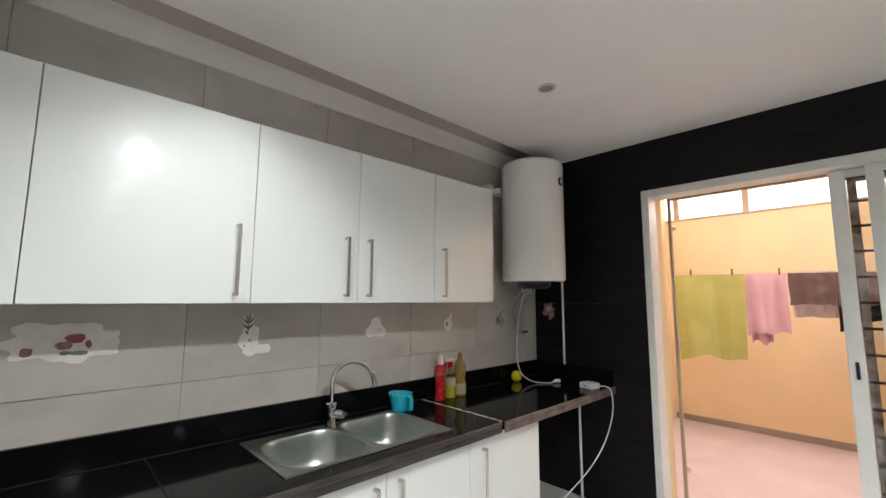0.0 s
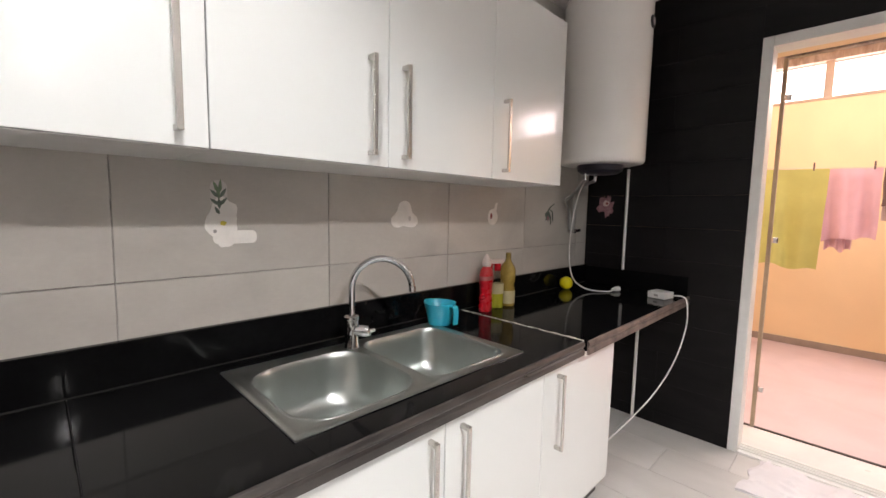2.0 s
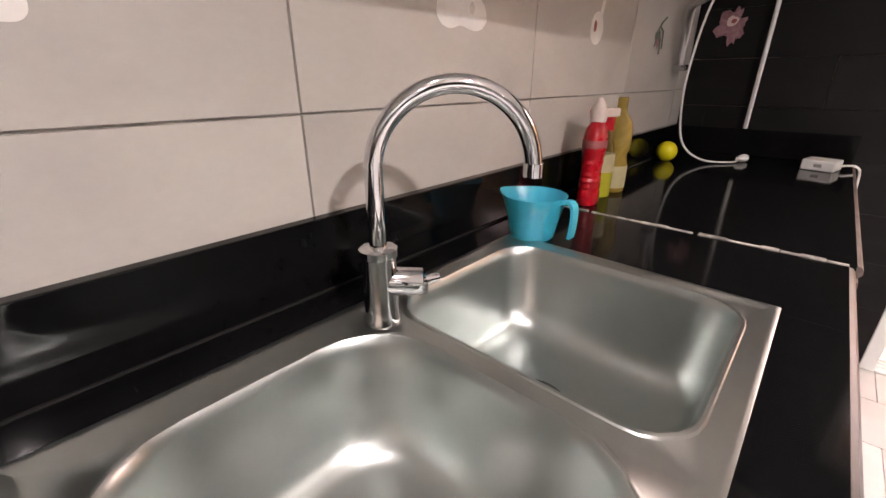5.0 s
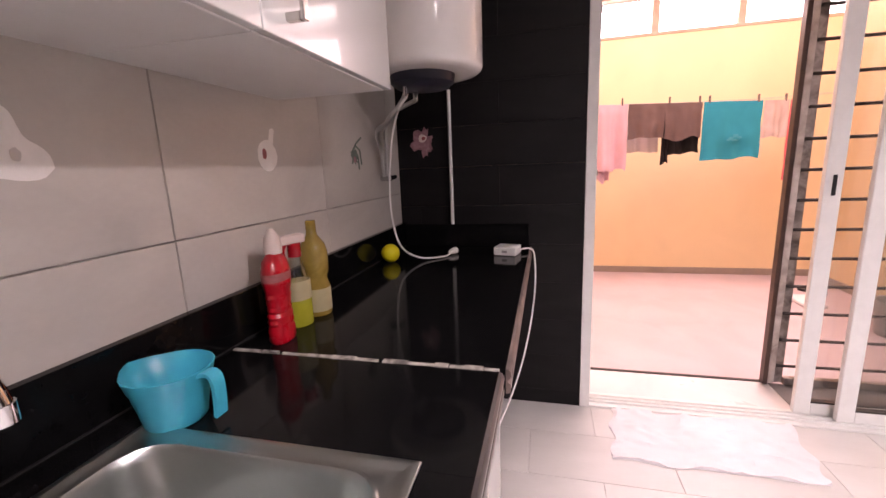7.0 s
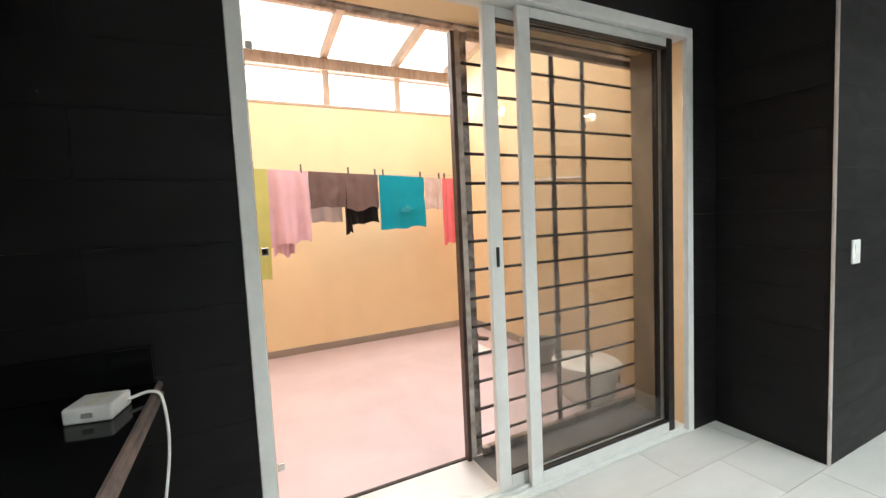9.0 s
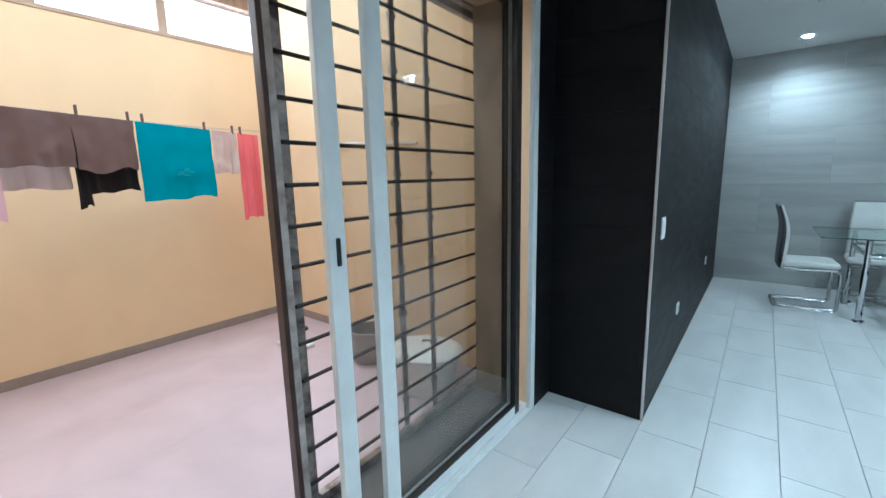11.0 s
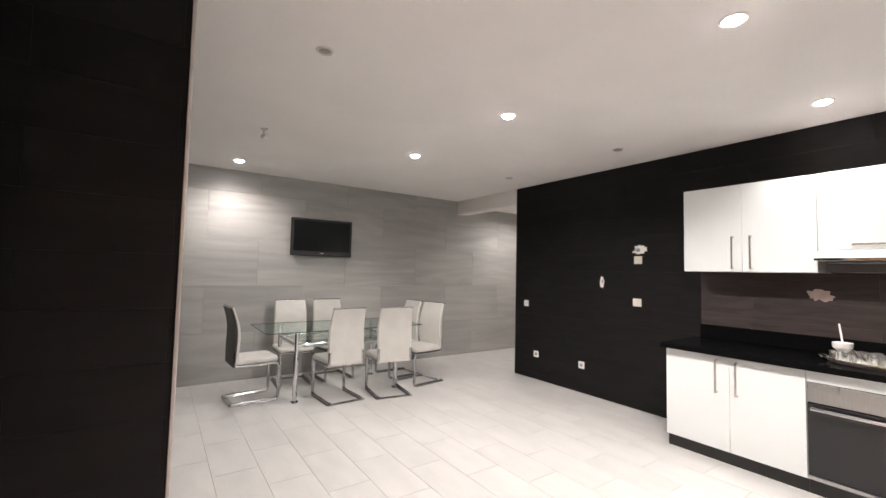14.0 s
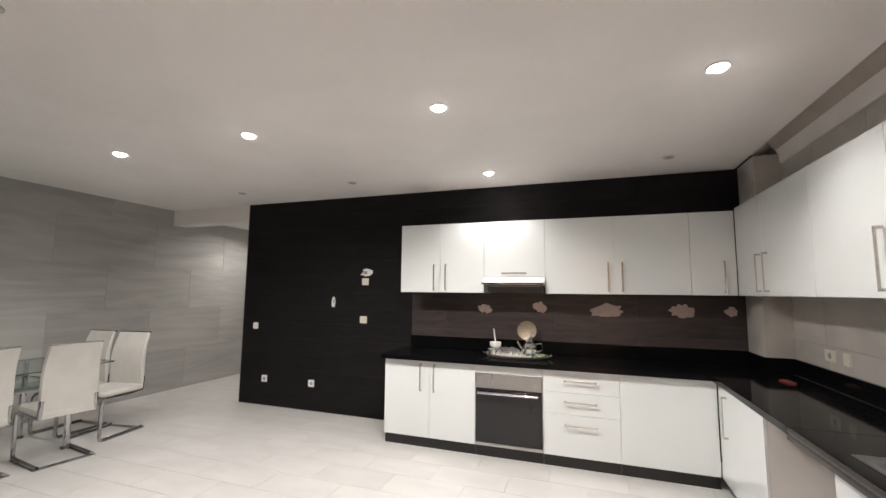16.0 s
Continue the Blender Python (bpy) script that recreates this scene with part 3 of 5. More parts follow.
def wall_unit_north(x0, x1, seams, pulls, label):
    u = thing("wall_cabinet", pose(x0, 5.66, 1.49), label, "cabinet", "wall cabinets")
    w, h = x1 - x0, 0.755
    part("body", box(0.001, 0.021, 0.0, w - 0.001, NORTH - 5.66 - 0.002, h, 0.002), carcass_white, u)
    edges = [0.0] + [s - x0 for s in seams] + [w]
    for i, (a, b) in enumerate(zip(edges, edges[1:])):
        d = part("door", box(a + 0.0015, 0.0, 0.001, b - 0.0015, 0.019, h - 0.001, 0.002), gloss_white, u)
        if pulls[i] is not None:
            bar_handle(d, (0, 0, 1), 0.285, (pulls[i] - x0, 0.0, 0.172), (0, -1, 0))
    return u


wall_unit_north(0.345, 0.905, (), (0.84,), "gloss white corner wall cabinet with bar handle")
wall_unit_north(0.905, 1.605, (), (0.975,), "gloss white wall cabinet with bar handle")
wall_unit_north(1.605, 2.268, (), (2.205,), "wide gloss white wall cabinet with bar handle")
wall_unit_north(2.268, 3.272, (2.765,), (2.695, 2.822), "two-door gloss white wall cabinet with bar handles")
wall_unit_north(3.272, 3.80, (), (3.339,), "gloss white end wall cabinet reflecting the daylight")


def wall_unit_west(y0, y1, seams, pulls, label, z0=1.49):
    u = thing("wall_cabinet", pose(0.0, y0, z0), label, "cabinet", "wall cabinets")
    w, h = y1 - y0, 2.225 - z0
    part("body", box(0.002, 0.001, 0.0, 0.319, w - 0.001, h, 0.002), carcass_white, u)
    edges = [0.0] + [s - y0 for s in seams] + [w]
    for i, (a, b) in enumerate(zip(edges, edges[1:])):
        d = part("door", box(0.32, a + 0.0015, 0.001, 0.339, b - 0.0015, h - 0.001, 0.002), gloss_white, u)
        p = pulls[i]
        if p is not None and z0 < 1.6:
            bar_handle(d, (0, 0, 1), 0.275, (0.339, p - y0, 0.16), (1, 0, 0))
        elif p is not None:
            bar_handle(d, (0, 1, 0), 0.25, (0.339, p - y0, 0.035), (1, 0, 0))
    return u


wall_unit_west(2.505, 3.443, (2.965,), (2.90, 3.03), "two-door gloss white wall cabinet with bar handles")
wall_unit_west(3.443, 4.058, (), (3.755,), "short gloss white lift-up cabinet over the cooker hood", 1.655)
wall_unit_west(4.058, 5.313, (4.687,), (4.634, 4.755), "two-door gloss white wall cabinet with bar handles")
wall_unit_west(5.313, 5.658, (), (5.565,), "narrow gloss white wall cabinet beside the corner")

hood_steel = material("satin_hood_steel", (0.60, 0.60, 0.59), 0.42, metal=0.35, vary=0.05, scale=8, fine=200, bump=0.02)
hood = thing("cooker_hood", pose(0, 3.443, 1.49), "slim stainless steel cooker hood under the wall cabinets", "cooker hood")
part("casing", box(0.03, 0.035, 0.005, 0.30, 0.575, 0.162, 0.003), dark_grey_and_shade, hood)
bm = loops([[(0.02, y, 0.155), (0.335, y, 0.163), (0.345, y, 0.160), (0.445, y, 0.100), (0.445, y, 0.088), (0.02, y, 0.075)] for y in (0.004, 0.611)], True, None, True)
part("visor", bm, hood_steel, hood, "brushed steel pull-out visor")
part("visor_edge", box(0.4455, 0.002, 0.084, 0.455, 0.613, 0.104, 0.003), chrome, hood, "bright chrome front edge")
part("filter", box(0.05, 0.05, 0.066, 0.41, 0.565, 0.0745, 0.002), lens_off, hood)


def base_unit(y0, y1, label, name="base_cabinet"):
    u = thing(name, pose(0.0, y0, 0.0), label, "cabinet", "base cabinets")
    part("body", box(0.02, 0.001, 0.10, 0.628, y1 - y0 - 0.001, 0.826, 0.002), carcass_white, u)
    part("plinth", box(0.05, 0.001, 0.0, 0.612, y1 - y0 - 0.001, 0.0995), plinth_mat, u, "black plinth")
    return u


def front_west(u, y0, y1, z0, z1, name="door"):
    return part(name, box(0.6285, y0 + 0.0015, z0 + 0.0015, 0.648, y1 - 0.0015, z1 - 0.0015, 0.002), gloss_white, u)


u = base_unit(2.495, 3.434, "two-door gloss white base cabinet with bar handles and black plinth")
d = front_west(u, 0, 0.48, 0.10, 0.826)
bar_handle(d, (0, 0, 1), 0.26, (0.648, 0.393, 0.665), (1, 0, 0))
d = front_west(u, 0.48, 0.939, 0.10, 0.826)
bar_handle(d, (0, 0, 1), 0.26, (0.648, 0.532, 0.665), (1, 0, 0))
u = base_unit(3.434, 4.05, "white oven housing cabinet with black plinth", "oven_housing")
front_west(u, 0, 0.616, 0.748, 0.826, "filler")
oven = thing("oven", pose(0.0, 3.434, 0.105), "built-in black glass and steel oven under the worktop", "oven")
part("body", box(0.6285, 0.006, 0.0, 0.645, 0.61, 0.64, 0.002), black_plastic, oven)
part("control_panel", box(0.645, 0.006, 0.512, 0.656, 0.61, 0.638, 0.002), steel, oven, "plain brushed steel control panel")
od = part("oven_door", box(0.645, 0.008, 0.03, 0.662, 0.608, 0.505, 0.003), oven_glass, oven, "black glass oven door")
part("window", box(0.6622, 0.085, 0.11, 0.6635, 0.53, 0.42, 0.0005), oven_window, od)
h = part("handle", tube([(0.70, 0.035, 0.475), (0.70, 0.58, 0.475)], 0.011, 12), chrome, od, "chrome bar handle", True)
for y in (0.055, 0.56):
    part("handle_post", tube([(0.66, y, 0.475), (0.70, y, 0.475)], 0.008, 10), chrome, h, "", True)
part("energy_sticker", lathe([(0.02, 0), (0.02, 0.001), (0, 0.001)], (0, 0, 0), 20), decal_yellow, od, "small round yellow sticker")
od.children[-1].matrix_local = pose(0.6625, 0.285, 0.058, 0, 90, 0)
part("bottom_trim", box(0.645, 0.004, 0.002, 0.66, 0.612, 0.026, 0.002), steel, oven)
u = base_unit(4.05, 4.681, "gloss white three-drawer base cabinet with bar handles")
for z0, z1, hz in ((0.635, 0.826, 0.735), (0.45, 0.635, 0.558), (0.10, 0.45, 0.363)):
    d = front_west(u, 0, 0.631, z0, z1, "drawer")
    bar_handle(d, (0, 1, 0), 0.27, (0.648, 0.316, hz), (1, 0, 0))
u = base_unit(4.681, 5.388, "plain gloss white base cabinet beside the corner")
front_west(u, 0, 0.705, 0.10, 0.826)


def base_unit_north(x0, x1, seams, pulls, label, sunk=False):
    u = thing("base_cabinet", pose(x0, 5.39, 0.0), label, "cabinet", "base cabinets")
    w = x1 - x0
    if sunk:
        part("body", box(0.019, 0.021, 0.10, w - 0.001, NORTH - 5.39 - 0.01, 0.69, 0.002), carcass_white, u)
        part("side_panel", box(0.001, 0.021, 0.10, 0.0185, NORTH - 5.39 - 0.01, 0.826, 0.001), carcass_white, u)
    else:
        part("body", box(0.001, 0.021, 0.10, w - 0.001, NORTH - 5.39 - 0.01, 0.826, 0.002), carcass_white, u)
    part("plinth", box(0.001, 0.05, 0.0, w - 0.001, 0.50, 0.0995), plinth_mat, u, "black plinth")
    edges = [0.0] + [s - x0 for s in seams] + [w]
    for i, (a, b) in enumerate(zip(edges, edges[1:])):
        d = part("door", box(a + 0.0015, 0.0, 0.102, b - 0.0015, 0.0195, 0.825, 0.002), gloss_white, u)
        if pulls[i] is not None:
            bar_handle(d, (0, 0, 1), 0.30, (pulls[i] - x0, 0.0, 0.60), (0, -1, 0))
    return u


base_unit_north(0.65, 1.54, (), (0.86,), "gloss white base cabinet near the corner with bar handle")
base_unit_north(2.275, 3.276, (2.765,), (2.705, 2.832), "two-door gloss white sink cabinet with bar handles", True)
base_unit_north(3.276, 3.885, (), (3.372,), "gloss white end base cabinet with bar handle")
structure("niche_back", box(1.552, NORTH - 0.06, 0.0, 2.273, NORTH - 0.001, 0.826), patch_pink, "bare pinkish plaster back of the open appliance gap", "wall")

# ---- worktop, splashback, sink ----
SX0, SX1, SY0, SY1 = 2.345, 3.18, 5.42, 5.912
top = thing("worktop", pose(0, 0, 0), "polished black granite worktop with a chipped joint", "worktop")
Z0 = 0.828
CF = 5.342


def slab(x0, y0, x1, y1, name="slab"):
    return part(name, box(x0, y0, Z0, x1, y1, COUNTER, 0.0004, 1), granite, top)


slab(0.003, 2.47, 0.70, CF)
bm = box(0.003, CF + 0.0005, Z0, 2.012, NORTH - 0.002, COUNTER, 0.003)
part("slab", bm, granite, top)
slab(2.0145, CF, SX0 + 0.012, NORTH - 0.002)
slab(SX0 + 0.0125, CF, SX1 - 0.0125, SY0 + 0.012, "front_strip")
slab(SX0 + 0.0125, SY1 - 0.012, SX1 - 0.0125, NORTH - 0.002, "back_strip")
slab(SX1 - 0.012, CF, 3.464, NORTH - 0.002)
slab(3.478, CF - 0.012, EAST - 0.002, NORTH - 0.002)
EDGE = [(0.0, -0.0005), (-0.008, -0.002), (-0.013, -0.008), (-0.014, -0.016), (-0.009, -0.023), (-0.005, -0.026), (-0.005, -0.030), (-0.012, -0.034), (-0.014, -0.042), (-0.012, -0.054), (0.0, -0.056)]
for x0, x1, back, edge_mat, text in ((2.0145, 3.464, 0.0002, granite_rim, "moulded black granite edge"), (3.479, EAST - 0.003, 0.0122, granite_edge, "worn brownish front edge")):
    part("front_edge", loops([[(x, CF - back + dy * 0.8, COUNTER + dz) for dy, dz in EDGE] for x in (x0, x1)], True, None, True), edge_mat, top, text, True)
random.seed(4)
bm = bmesh.new()
y = CF
while y < NORTH - 0.05:
    step = random.uniform(0.02, 0.07)
    w = random.uniform(0.004, 0.009)
    box(3.471 - w, y, COUNTER - 0.01, 3.471 + w, min(y + step, NORTH - 0.03), COUNTER + random.uniform(0.0005, 0.003), 0.001, into=bm)
    y += step + (random.uniform(0.0, 0.02) if random.random() < 0.3 else 0)
part("joint_filler", bm, chip_mat, top, "chipped pale joint filler")
part("joint_filler", box(2.0122, CF + 0.06, COUNTER - 0.01, 2.0143, NORTH - 0.03, COUNTER + 0.0002), dark_grout, top, "thin dark joint")

splash = thing("splashback", pose(0, 0, 0), "low black granite upstand behind the worktop", "splashback")
part("upstand", box(0.388, NORTH - 0.022, COUNTER + 0.001, EAST - 0.001, NORTH - 0.001, 0.995, 0.002), granite, splash)
part("upstand", box(0.001, 2.50, COUNTER + 0.001, 0.021, 5.806, 0.995, 0.002), granite, splash)
part("upstand", box(0.022, 5.789, COUNTER + 0.001, 0.386, 5.809, 0.995, 0.002), granite, splash)
part("upstand", box(0.387, 5.79, COUNTER + 0.001, 0.405, NORTH - 0.023, 0.995, 0.002), granite, splash)
part("upstand", box(EAST - 0.021, 5.335, COUNTER + 0.001, EAST - 0.001, NORTH - 0.023, 0.985, 0.002), granite, splash)
part("silicone", box(0.41, NORTH - 0.026, COUNTER + 0.0005, EAST - 0.03, NORTH - 0.0222, COUNTER + 0.004), dark_grout, splash, "thin line of dark sealant")

sink = thing("kitchen_sink", pose(0, 0, COUNTER), "stainless steel double-bowl inset sink with a drainer rim", "sink")


MIDX = 2.765


def bowl(name, ox0, ox1, ix0, ix1, iy0, iy1, depth, r, cx, cy):
    rows = []
    for inset, z in ((0.0, 0.0005), (0.0, 0.004), (0.004, 0.0065), (0.014, 0.0065), (0.020, 0.003)):
        e0 = inset if ox0 == SX0 else 0
        e1 = inset if ox1 == SX1 else 0
        rows.append([(x, y, 0.003 if abs(x - MIDX) < 0.002 else z) for x, y in rounded_loop(ox0 + e0, SY0 + inset, ox1 - e1, SY1 - inset, 0.0006)])
    for inset, z, rr in ((-0.004, 0.003, r), (-0.002, 0.0052, r), (0.002, 0.0052, r), (0.005, 0.001, r), (0.008, -0.012, r), (0.013, -0.06, r), (0.020, -depth + 0.05, r), (0.028, -depth + 0.026, r), (0.042, -depth + 0.010, r - 0.012), (0.062, -depth + 0.003, r - 0.03), (0.085, -depth, r - 0.04)):
        rows.append([(x, y, z) for x, y in rounded_loop(ix0 + inset, iy0 + inset, ix1 - inset, iy1 - inset, max(rr, 0.02))])
    circle = [(cx + 0.052 * math.cos(math.atan2(y - cy, x - cx)), cy + 0.052 * math.sin(math.atan2(y - cy, x - cx)), -depth - 0.003) for x, y, z in rows[-1]]
    rows.append(circle)
    b = part(name, loops(rows, False), sink_steel, sink, "", True)
    dr = part("drain", lathe([(0.053, -depth - 0.002), (0.046, -depth - 0.001), (0.040, -depth - 0.006), (0.036, -depth - 0.016), (0, -depth - 0.017)], (cx, cy, 0), 28), drain_steel, b, "round strainer drain", True)
    bm = bmesh.new()
    for k in range(12):
        a = 2 * math.pi * k / 12
        lathe([(0.0045, 0), (0.004, 0.0012), (0, 0.0013)], (cx + 0.027 * math.cos(a), cy + 0.027 * math.sin(a), -depth - 0.0165), 8, into=bm)
    part("strainer_holes", bm, black_plastic, dr)
    return b


bowl("bowl", SX0, MIDX, SX0 + 0.035, MIDX - 0.010, SY0 + 0.032, SY1 - 0.060, 0.170, 0.105, 2.605, 5.672)
bowl("bowl", MIDX, SX1, MIDX + 0.018, SX1 - 0.034, SY0 + 0.035, SY1 - 0.040, 0.170, 0.065, 2.935, 5.688)

FX, FY = 2.748, 5.842
tap = thing("kitchen_tap", pose(FX, FY, COUNTER + 0.0065), "chrome swan-neck mixer tap beside the bowls", "tap")
part("base", lathe([(0.0, 0), (0.027, 0), (0.027, 0.006), (0.024, 0.012), (0.0235, 0.10), (0.026, 0.102), (0.026, 0.112), (0.020, 0.116), (0.0, 0.117)], (0, 0, 0), 28), chrome, tap, "", True)
way = Vector((0.784, -0.62, 0)).normalized()
R = 0.104
pts = [Vector((0, 0, 0.112)), Vector((0, 0, 0.155)), Vector((0, 0, 0.200))]
for k in range(1, 25):
    a = radians(180 - 172 * k / 24)
    pts.append(way * (R + R * math.cos(a)) + Vector((0, 0, 0.212 + R * math.sin(a))))
pts.append(pts[-1] + Vector((0, 0, -0.012)) + way * 0.002)
sp = part("spout", tube(pts, 0.0118, 16), chrome, tap, "", True)
e = pts[-1]
part("aerator", tube([e + Vector((0, 0, 0.004)), e + Vector((0, 0, -0.014))], 0.0132, 16), chrome, sp, "", True)
lv = part("lever", tube([(0.008, -0.008, 0.062), (0.018, -0.018, 0.062), (0.042, -0.040, 0.060), (0.045, -0.043, 0.060), (0.047, -0.045, 0.062), (0.060, -0.057, 0.066)], 0.012, 16, True, None, [0.0205, 0.0205, 0.0195, 0.017, 0.008, 0.0055]), chrome, tap, "stubby lever handle", True)
part("lever_cap", lathe([(0, -0.008), (0.007, -0.006), (0.007, 0.004), (0, 0.006)], (0.020, -0.036, 0.062), 16), black_plastic, lv, "dark end cap")

# ---- water heater ----
HX, HY, HR = 4.375, 5.735, 0.24
heater = thing("water_heater", pose(HX, HY, 1.64), "white enamel cylindrical electric water heater on the wall", "water heater")
part("tank", lathe([(0, 0.0), (HR - 0.05, 0.001), (HR - 0.018, 0.003), (HR - 0.007, 0.009), (HR - 0.001, 0.020), (HR, 0.030), (HR, 0.885), (HR - 0.002, 0.90), (HR - 0.010, 0.914), (HR - 0.028, 0.924), (HR - 0.07, 0.93), (0, 0.932)], (0, 0, 0), 64), white_enamel, heater, "", True)
part("bottom_cover", lathe([(0, -0.05), (0.10, -0.048), (0.125, -0.03), (0.13, 0.004), (0, 0.006)], (0, 0.0, 0), 40), navy_plastic, heater, "dark plastic bottom cover", True)
gauge = part("thermometer", lathe([(0.034, 0), (0.034, 0.006), (0.028, 0.010), (0, 0.010)], (0, 0, 0), 28), black_plastic, heater, "round black dial", True)
gdir = Vector((0.09, -1.0, 0)).normalized()
gauge.matrix_local = Matrix.Translation(gdir * (HR - 0.002) + Vector((0, 0, 0.752))) @ gdir.to_track_quat("Z", "Y").to_matrix().to_4x4()
part("dial_face", lathe([(0.02, 0.0102), (0, 0.0106)], (0, 0, 0), 20), ring_mat, gauge)
part("bracket", box(-0.20, 0.16, 0.70, 0.20, NORTH - HY - 0.002, 0.74, 0.004), carcass_white, heater)
part("bracket", box(-0.285, 0.20, 0.735, -0.22, NORTH - HY - 0.003, 0.765, 0.004), carcass_white, heater)
for dx in (-0.075, 0.055):
    part("inlet", tube([(dx, 0.05, -0.045), (dx, 0.05, -0.085)], 0.011, 10), chrome, heater, "", True)


def pipe(name, pts, r, mat, label, category, n=8):
    ob = tagged(part(name, tube(smooth_path(pts, n), r, 10), mat, None, "", True), label, category)
    return ob


pipe("waste_pipe", [(4.765, 5.72, 1.65), (4.765, 5.72, 1.3), (4.765, 5.72, 0.99)], 0.009, white_plastic, "thin white conduit down the black wall from the heater", "pipe")
pipe("waste_pipe", [(4.765, 5.60, 0.826), (4.765, 5.60, 0.4), (4.765, 5.60, 0.0)], 0.010, white_plastic, "thin white conduit under the worktop", "pipe")
pipe("braided_hose", [(4.30, 5.785, 1.56), (4.32, 5.87, 1.47), (4.39, 5.95, 1.44), (4.47, 5.97, 1.37), (4.50, 5.975, 1.25)], 0.010, steel, "braided steel water hose under the heater", "hose")
pipe("braided_hose", [(4.43, 5.785, 1.56), (4.46, 5.90, 1.52), (4.52, 5.96, 1.47), (4.545, 5.975, 1.36), (4.54, 5.975, 1.25)], 0.009, steel, "braided steel water hose under the heater", "hose")
valve = thing("stop_valve", pose(4.545, NORTH, 1.24), "small chrome stop valve on the tiled wall", "valve")
part("body", tube([(0, -0.001, 0), (0, -0.05, 0)], 0.014, 14), chrome, valve, "", True)
part("knob", tube([(-0.01, -0.045, 0), (0.065, -0.045, 0.004)], 0.011, 12), chrome, valve, "", True)
pipe("power_cable", [(4.40, 5.82, 1.60), (4.40, 5.88, 1.45), (4.385, 5.905, 1.25), (4.37, 5.90, 1.08), (4.375, 5.87, 0.95), (4.42, 5.80, 0.888), (4.50, 5.71, 0.876), (4.555, 5.69, 0.879)], 0.0042, white_plastic, "white power cable hanging from the water heater", "cable")
plug = thing("power_plug", pose(4.575, 5.683, COUNTER + 0.016, 0, 0, -20), "white mains plug lying on the worktop", "plug")
part("body", loops([[(x, r * math.cos(a), r * math.sin(a) * 0.9) for a in (2 * math.pi * k / 16 for k in range(16))] for x, r in ((-0.03, 0.006), (-0.018, 0.011), (0.0, 0.016), (0.02, 0.018), (0.028, 0.017))], True, None, True), white_plastic, plug, "", True)
for s in (-1, 1):
    part("pin", tube([(0.026, s * 0.009, 0), (0.044, s * 0.009, 0)], 0.0024, 8), chrome, plug)
adapter = thing("power_adapter", pose(4.60, 5.425, COUNTER, 0, 0, -12), "white box-shaped extension socket on the worktop", "adapter")
part("case", box(-0.05, -0.052, 0.0, 0.05, 0.052, 0.040, 0.006, 3), white_plastic, adapter)
for x in (-0.022, 0.022):
    part("socket", lathe([(0.017, 0.0402), (0.016, 0.0408), (0.013, 0.0404), (0, 0.0404)], (x, 0, 0), 20), ivory_plastic, adapter)
part("switch", box(-0.052, -0.012, 0.014, -0.0495, 0.012, 0.026, 0.0008), lens_off, adapter)
pipe("power_cable", [(4.62, 5.37, 0.888), (4.66, 5.325, 0.885), (4.69, 5.305, 0.845), (4.685, 5.30, 0.70), (4.59, 5.32, 0.52), (4.43, 5.36, 0.37), (4.25, 5.42, 0.25), (4.06, 5.52, 0.10), (3.97, 5.60, 0.006)], 0.0042, white_plastic, "white power cable hanging over the worktop's edge", "cable")

# ---- things on the worktop ----
cup = thing("measuring_jug", pose(3.207, 5.872, COUNTER) @ Matrix.Scale(0.93, 4), "turquoise plastic jug with a spout and handle", "jug")
prof = [(0.0, 0.002), (0.048, 0.002), (0.052, 0.006), (0.058, 0.04), (0.066, 0.075), (0.068, 0.078), (0.072, 0.094), (0.075, 0.104), (0.073, 0.105), (0.069, 0.094), (0.063, 0.075), (0.055, 0.04), (0.049, 0.009), (0.0, 0.008)]
bm = lathe(prof, (0, 0, 0), 40)
for v in bm.verts:
    if v.co.z > 0.08 and v.co.y > 0.045 and abs(v.co.x) < 0.05:
        v.co.y += 0.022 * (v.co.z - 0.08) / 0.025 * (1 - abs(v.co.x) / 0.05)
part("cup", bm, blue_plastic, cup, "", True)
hd = [(0.0, -0.068, 0.096), (0.002, -0.088, 0.100), (0.004, -0.098, 0.086), (0.004, -0.099, 0.05), (0.004, -0.096, 0.018)]
rows = []
for (x, y, z), w in zip(smooth_path(hd, 5), [0.011] * 40):
    rows.append(Vector((x, y, z)))
bm = bmesh.new()
ring = []
for i, p in enumerate(rows):
    d = (rows[min(i + 1, len(rows) - 1)] - rows[max(i - 1, 0)]).normalized()
    nrm = Vector((1, 0, 0)).cross(d).normalized()
    ring.append([p + Vector((sx * 0.013, 0, 0)) + nrm * sn * 0.0035 for sx, sn in ((-1, -1), (1, -1), (1, 1), (-1, 1))])
part("handle", loops(ring, True, bm, True), blue_plastic, cup, "flat strap handle")


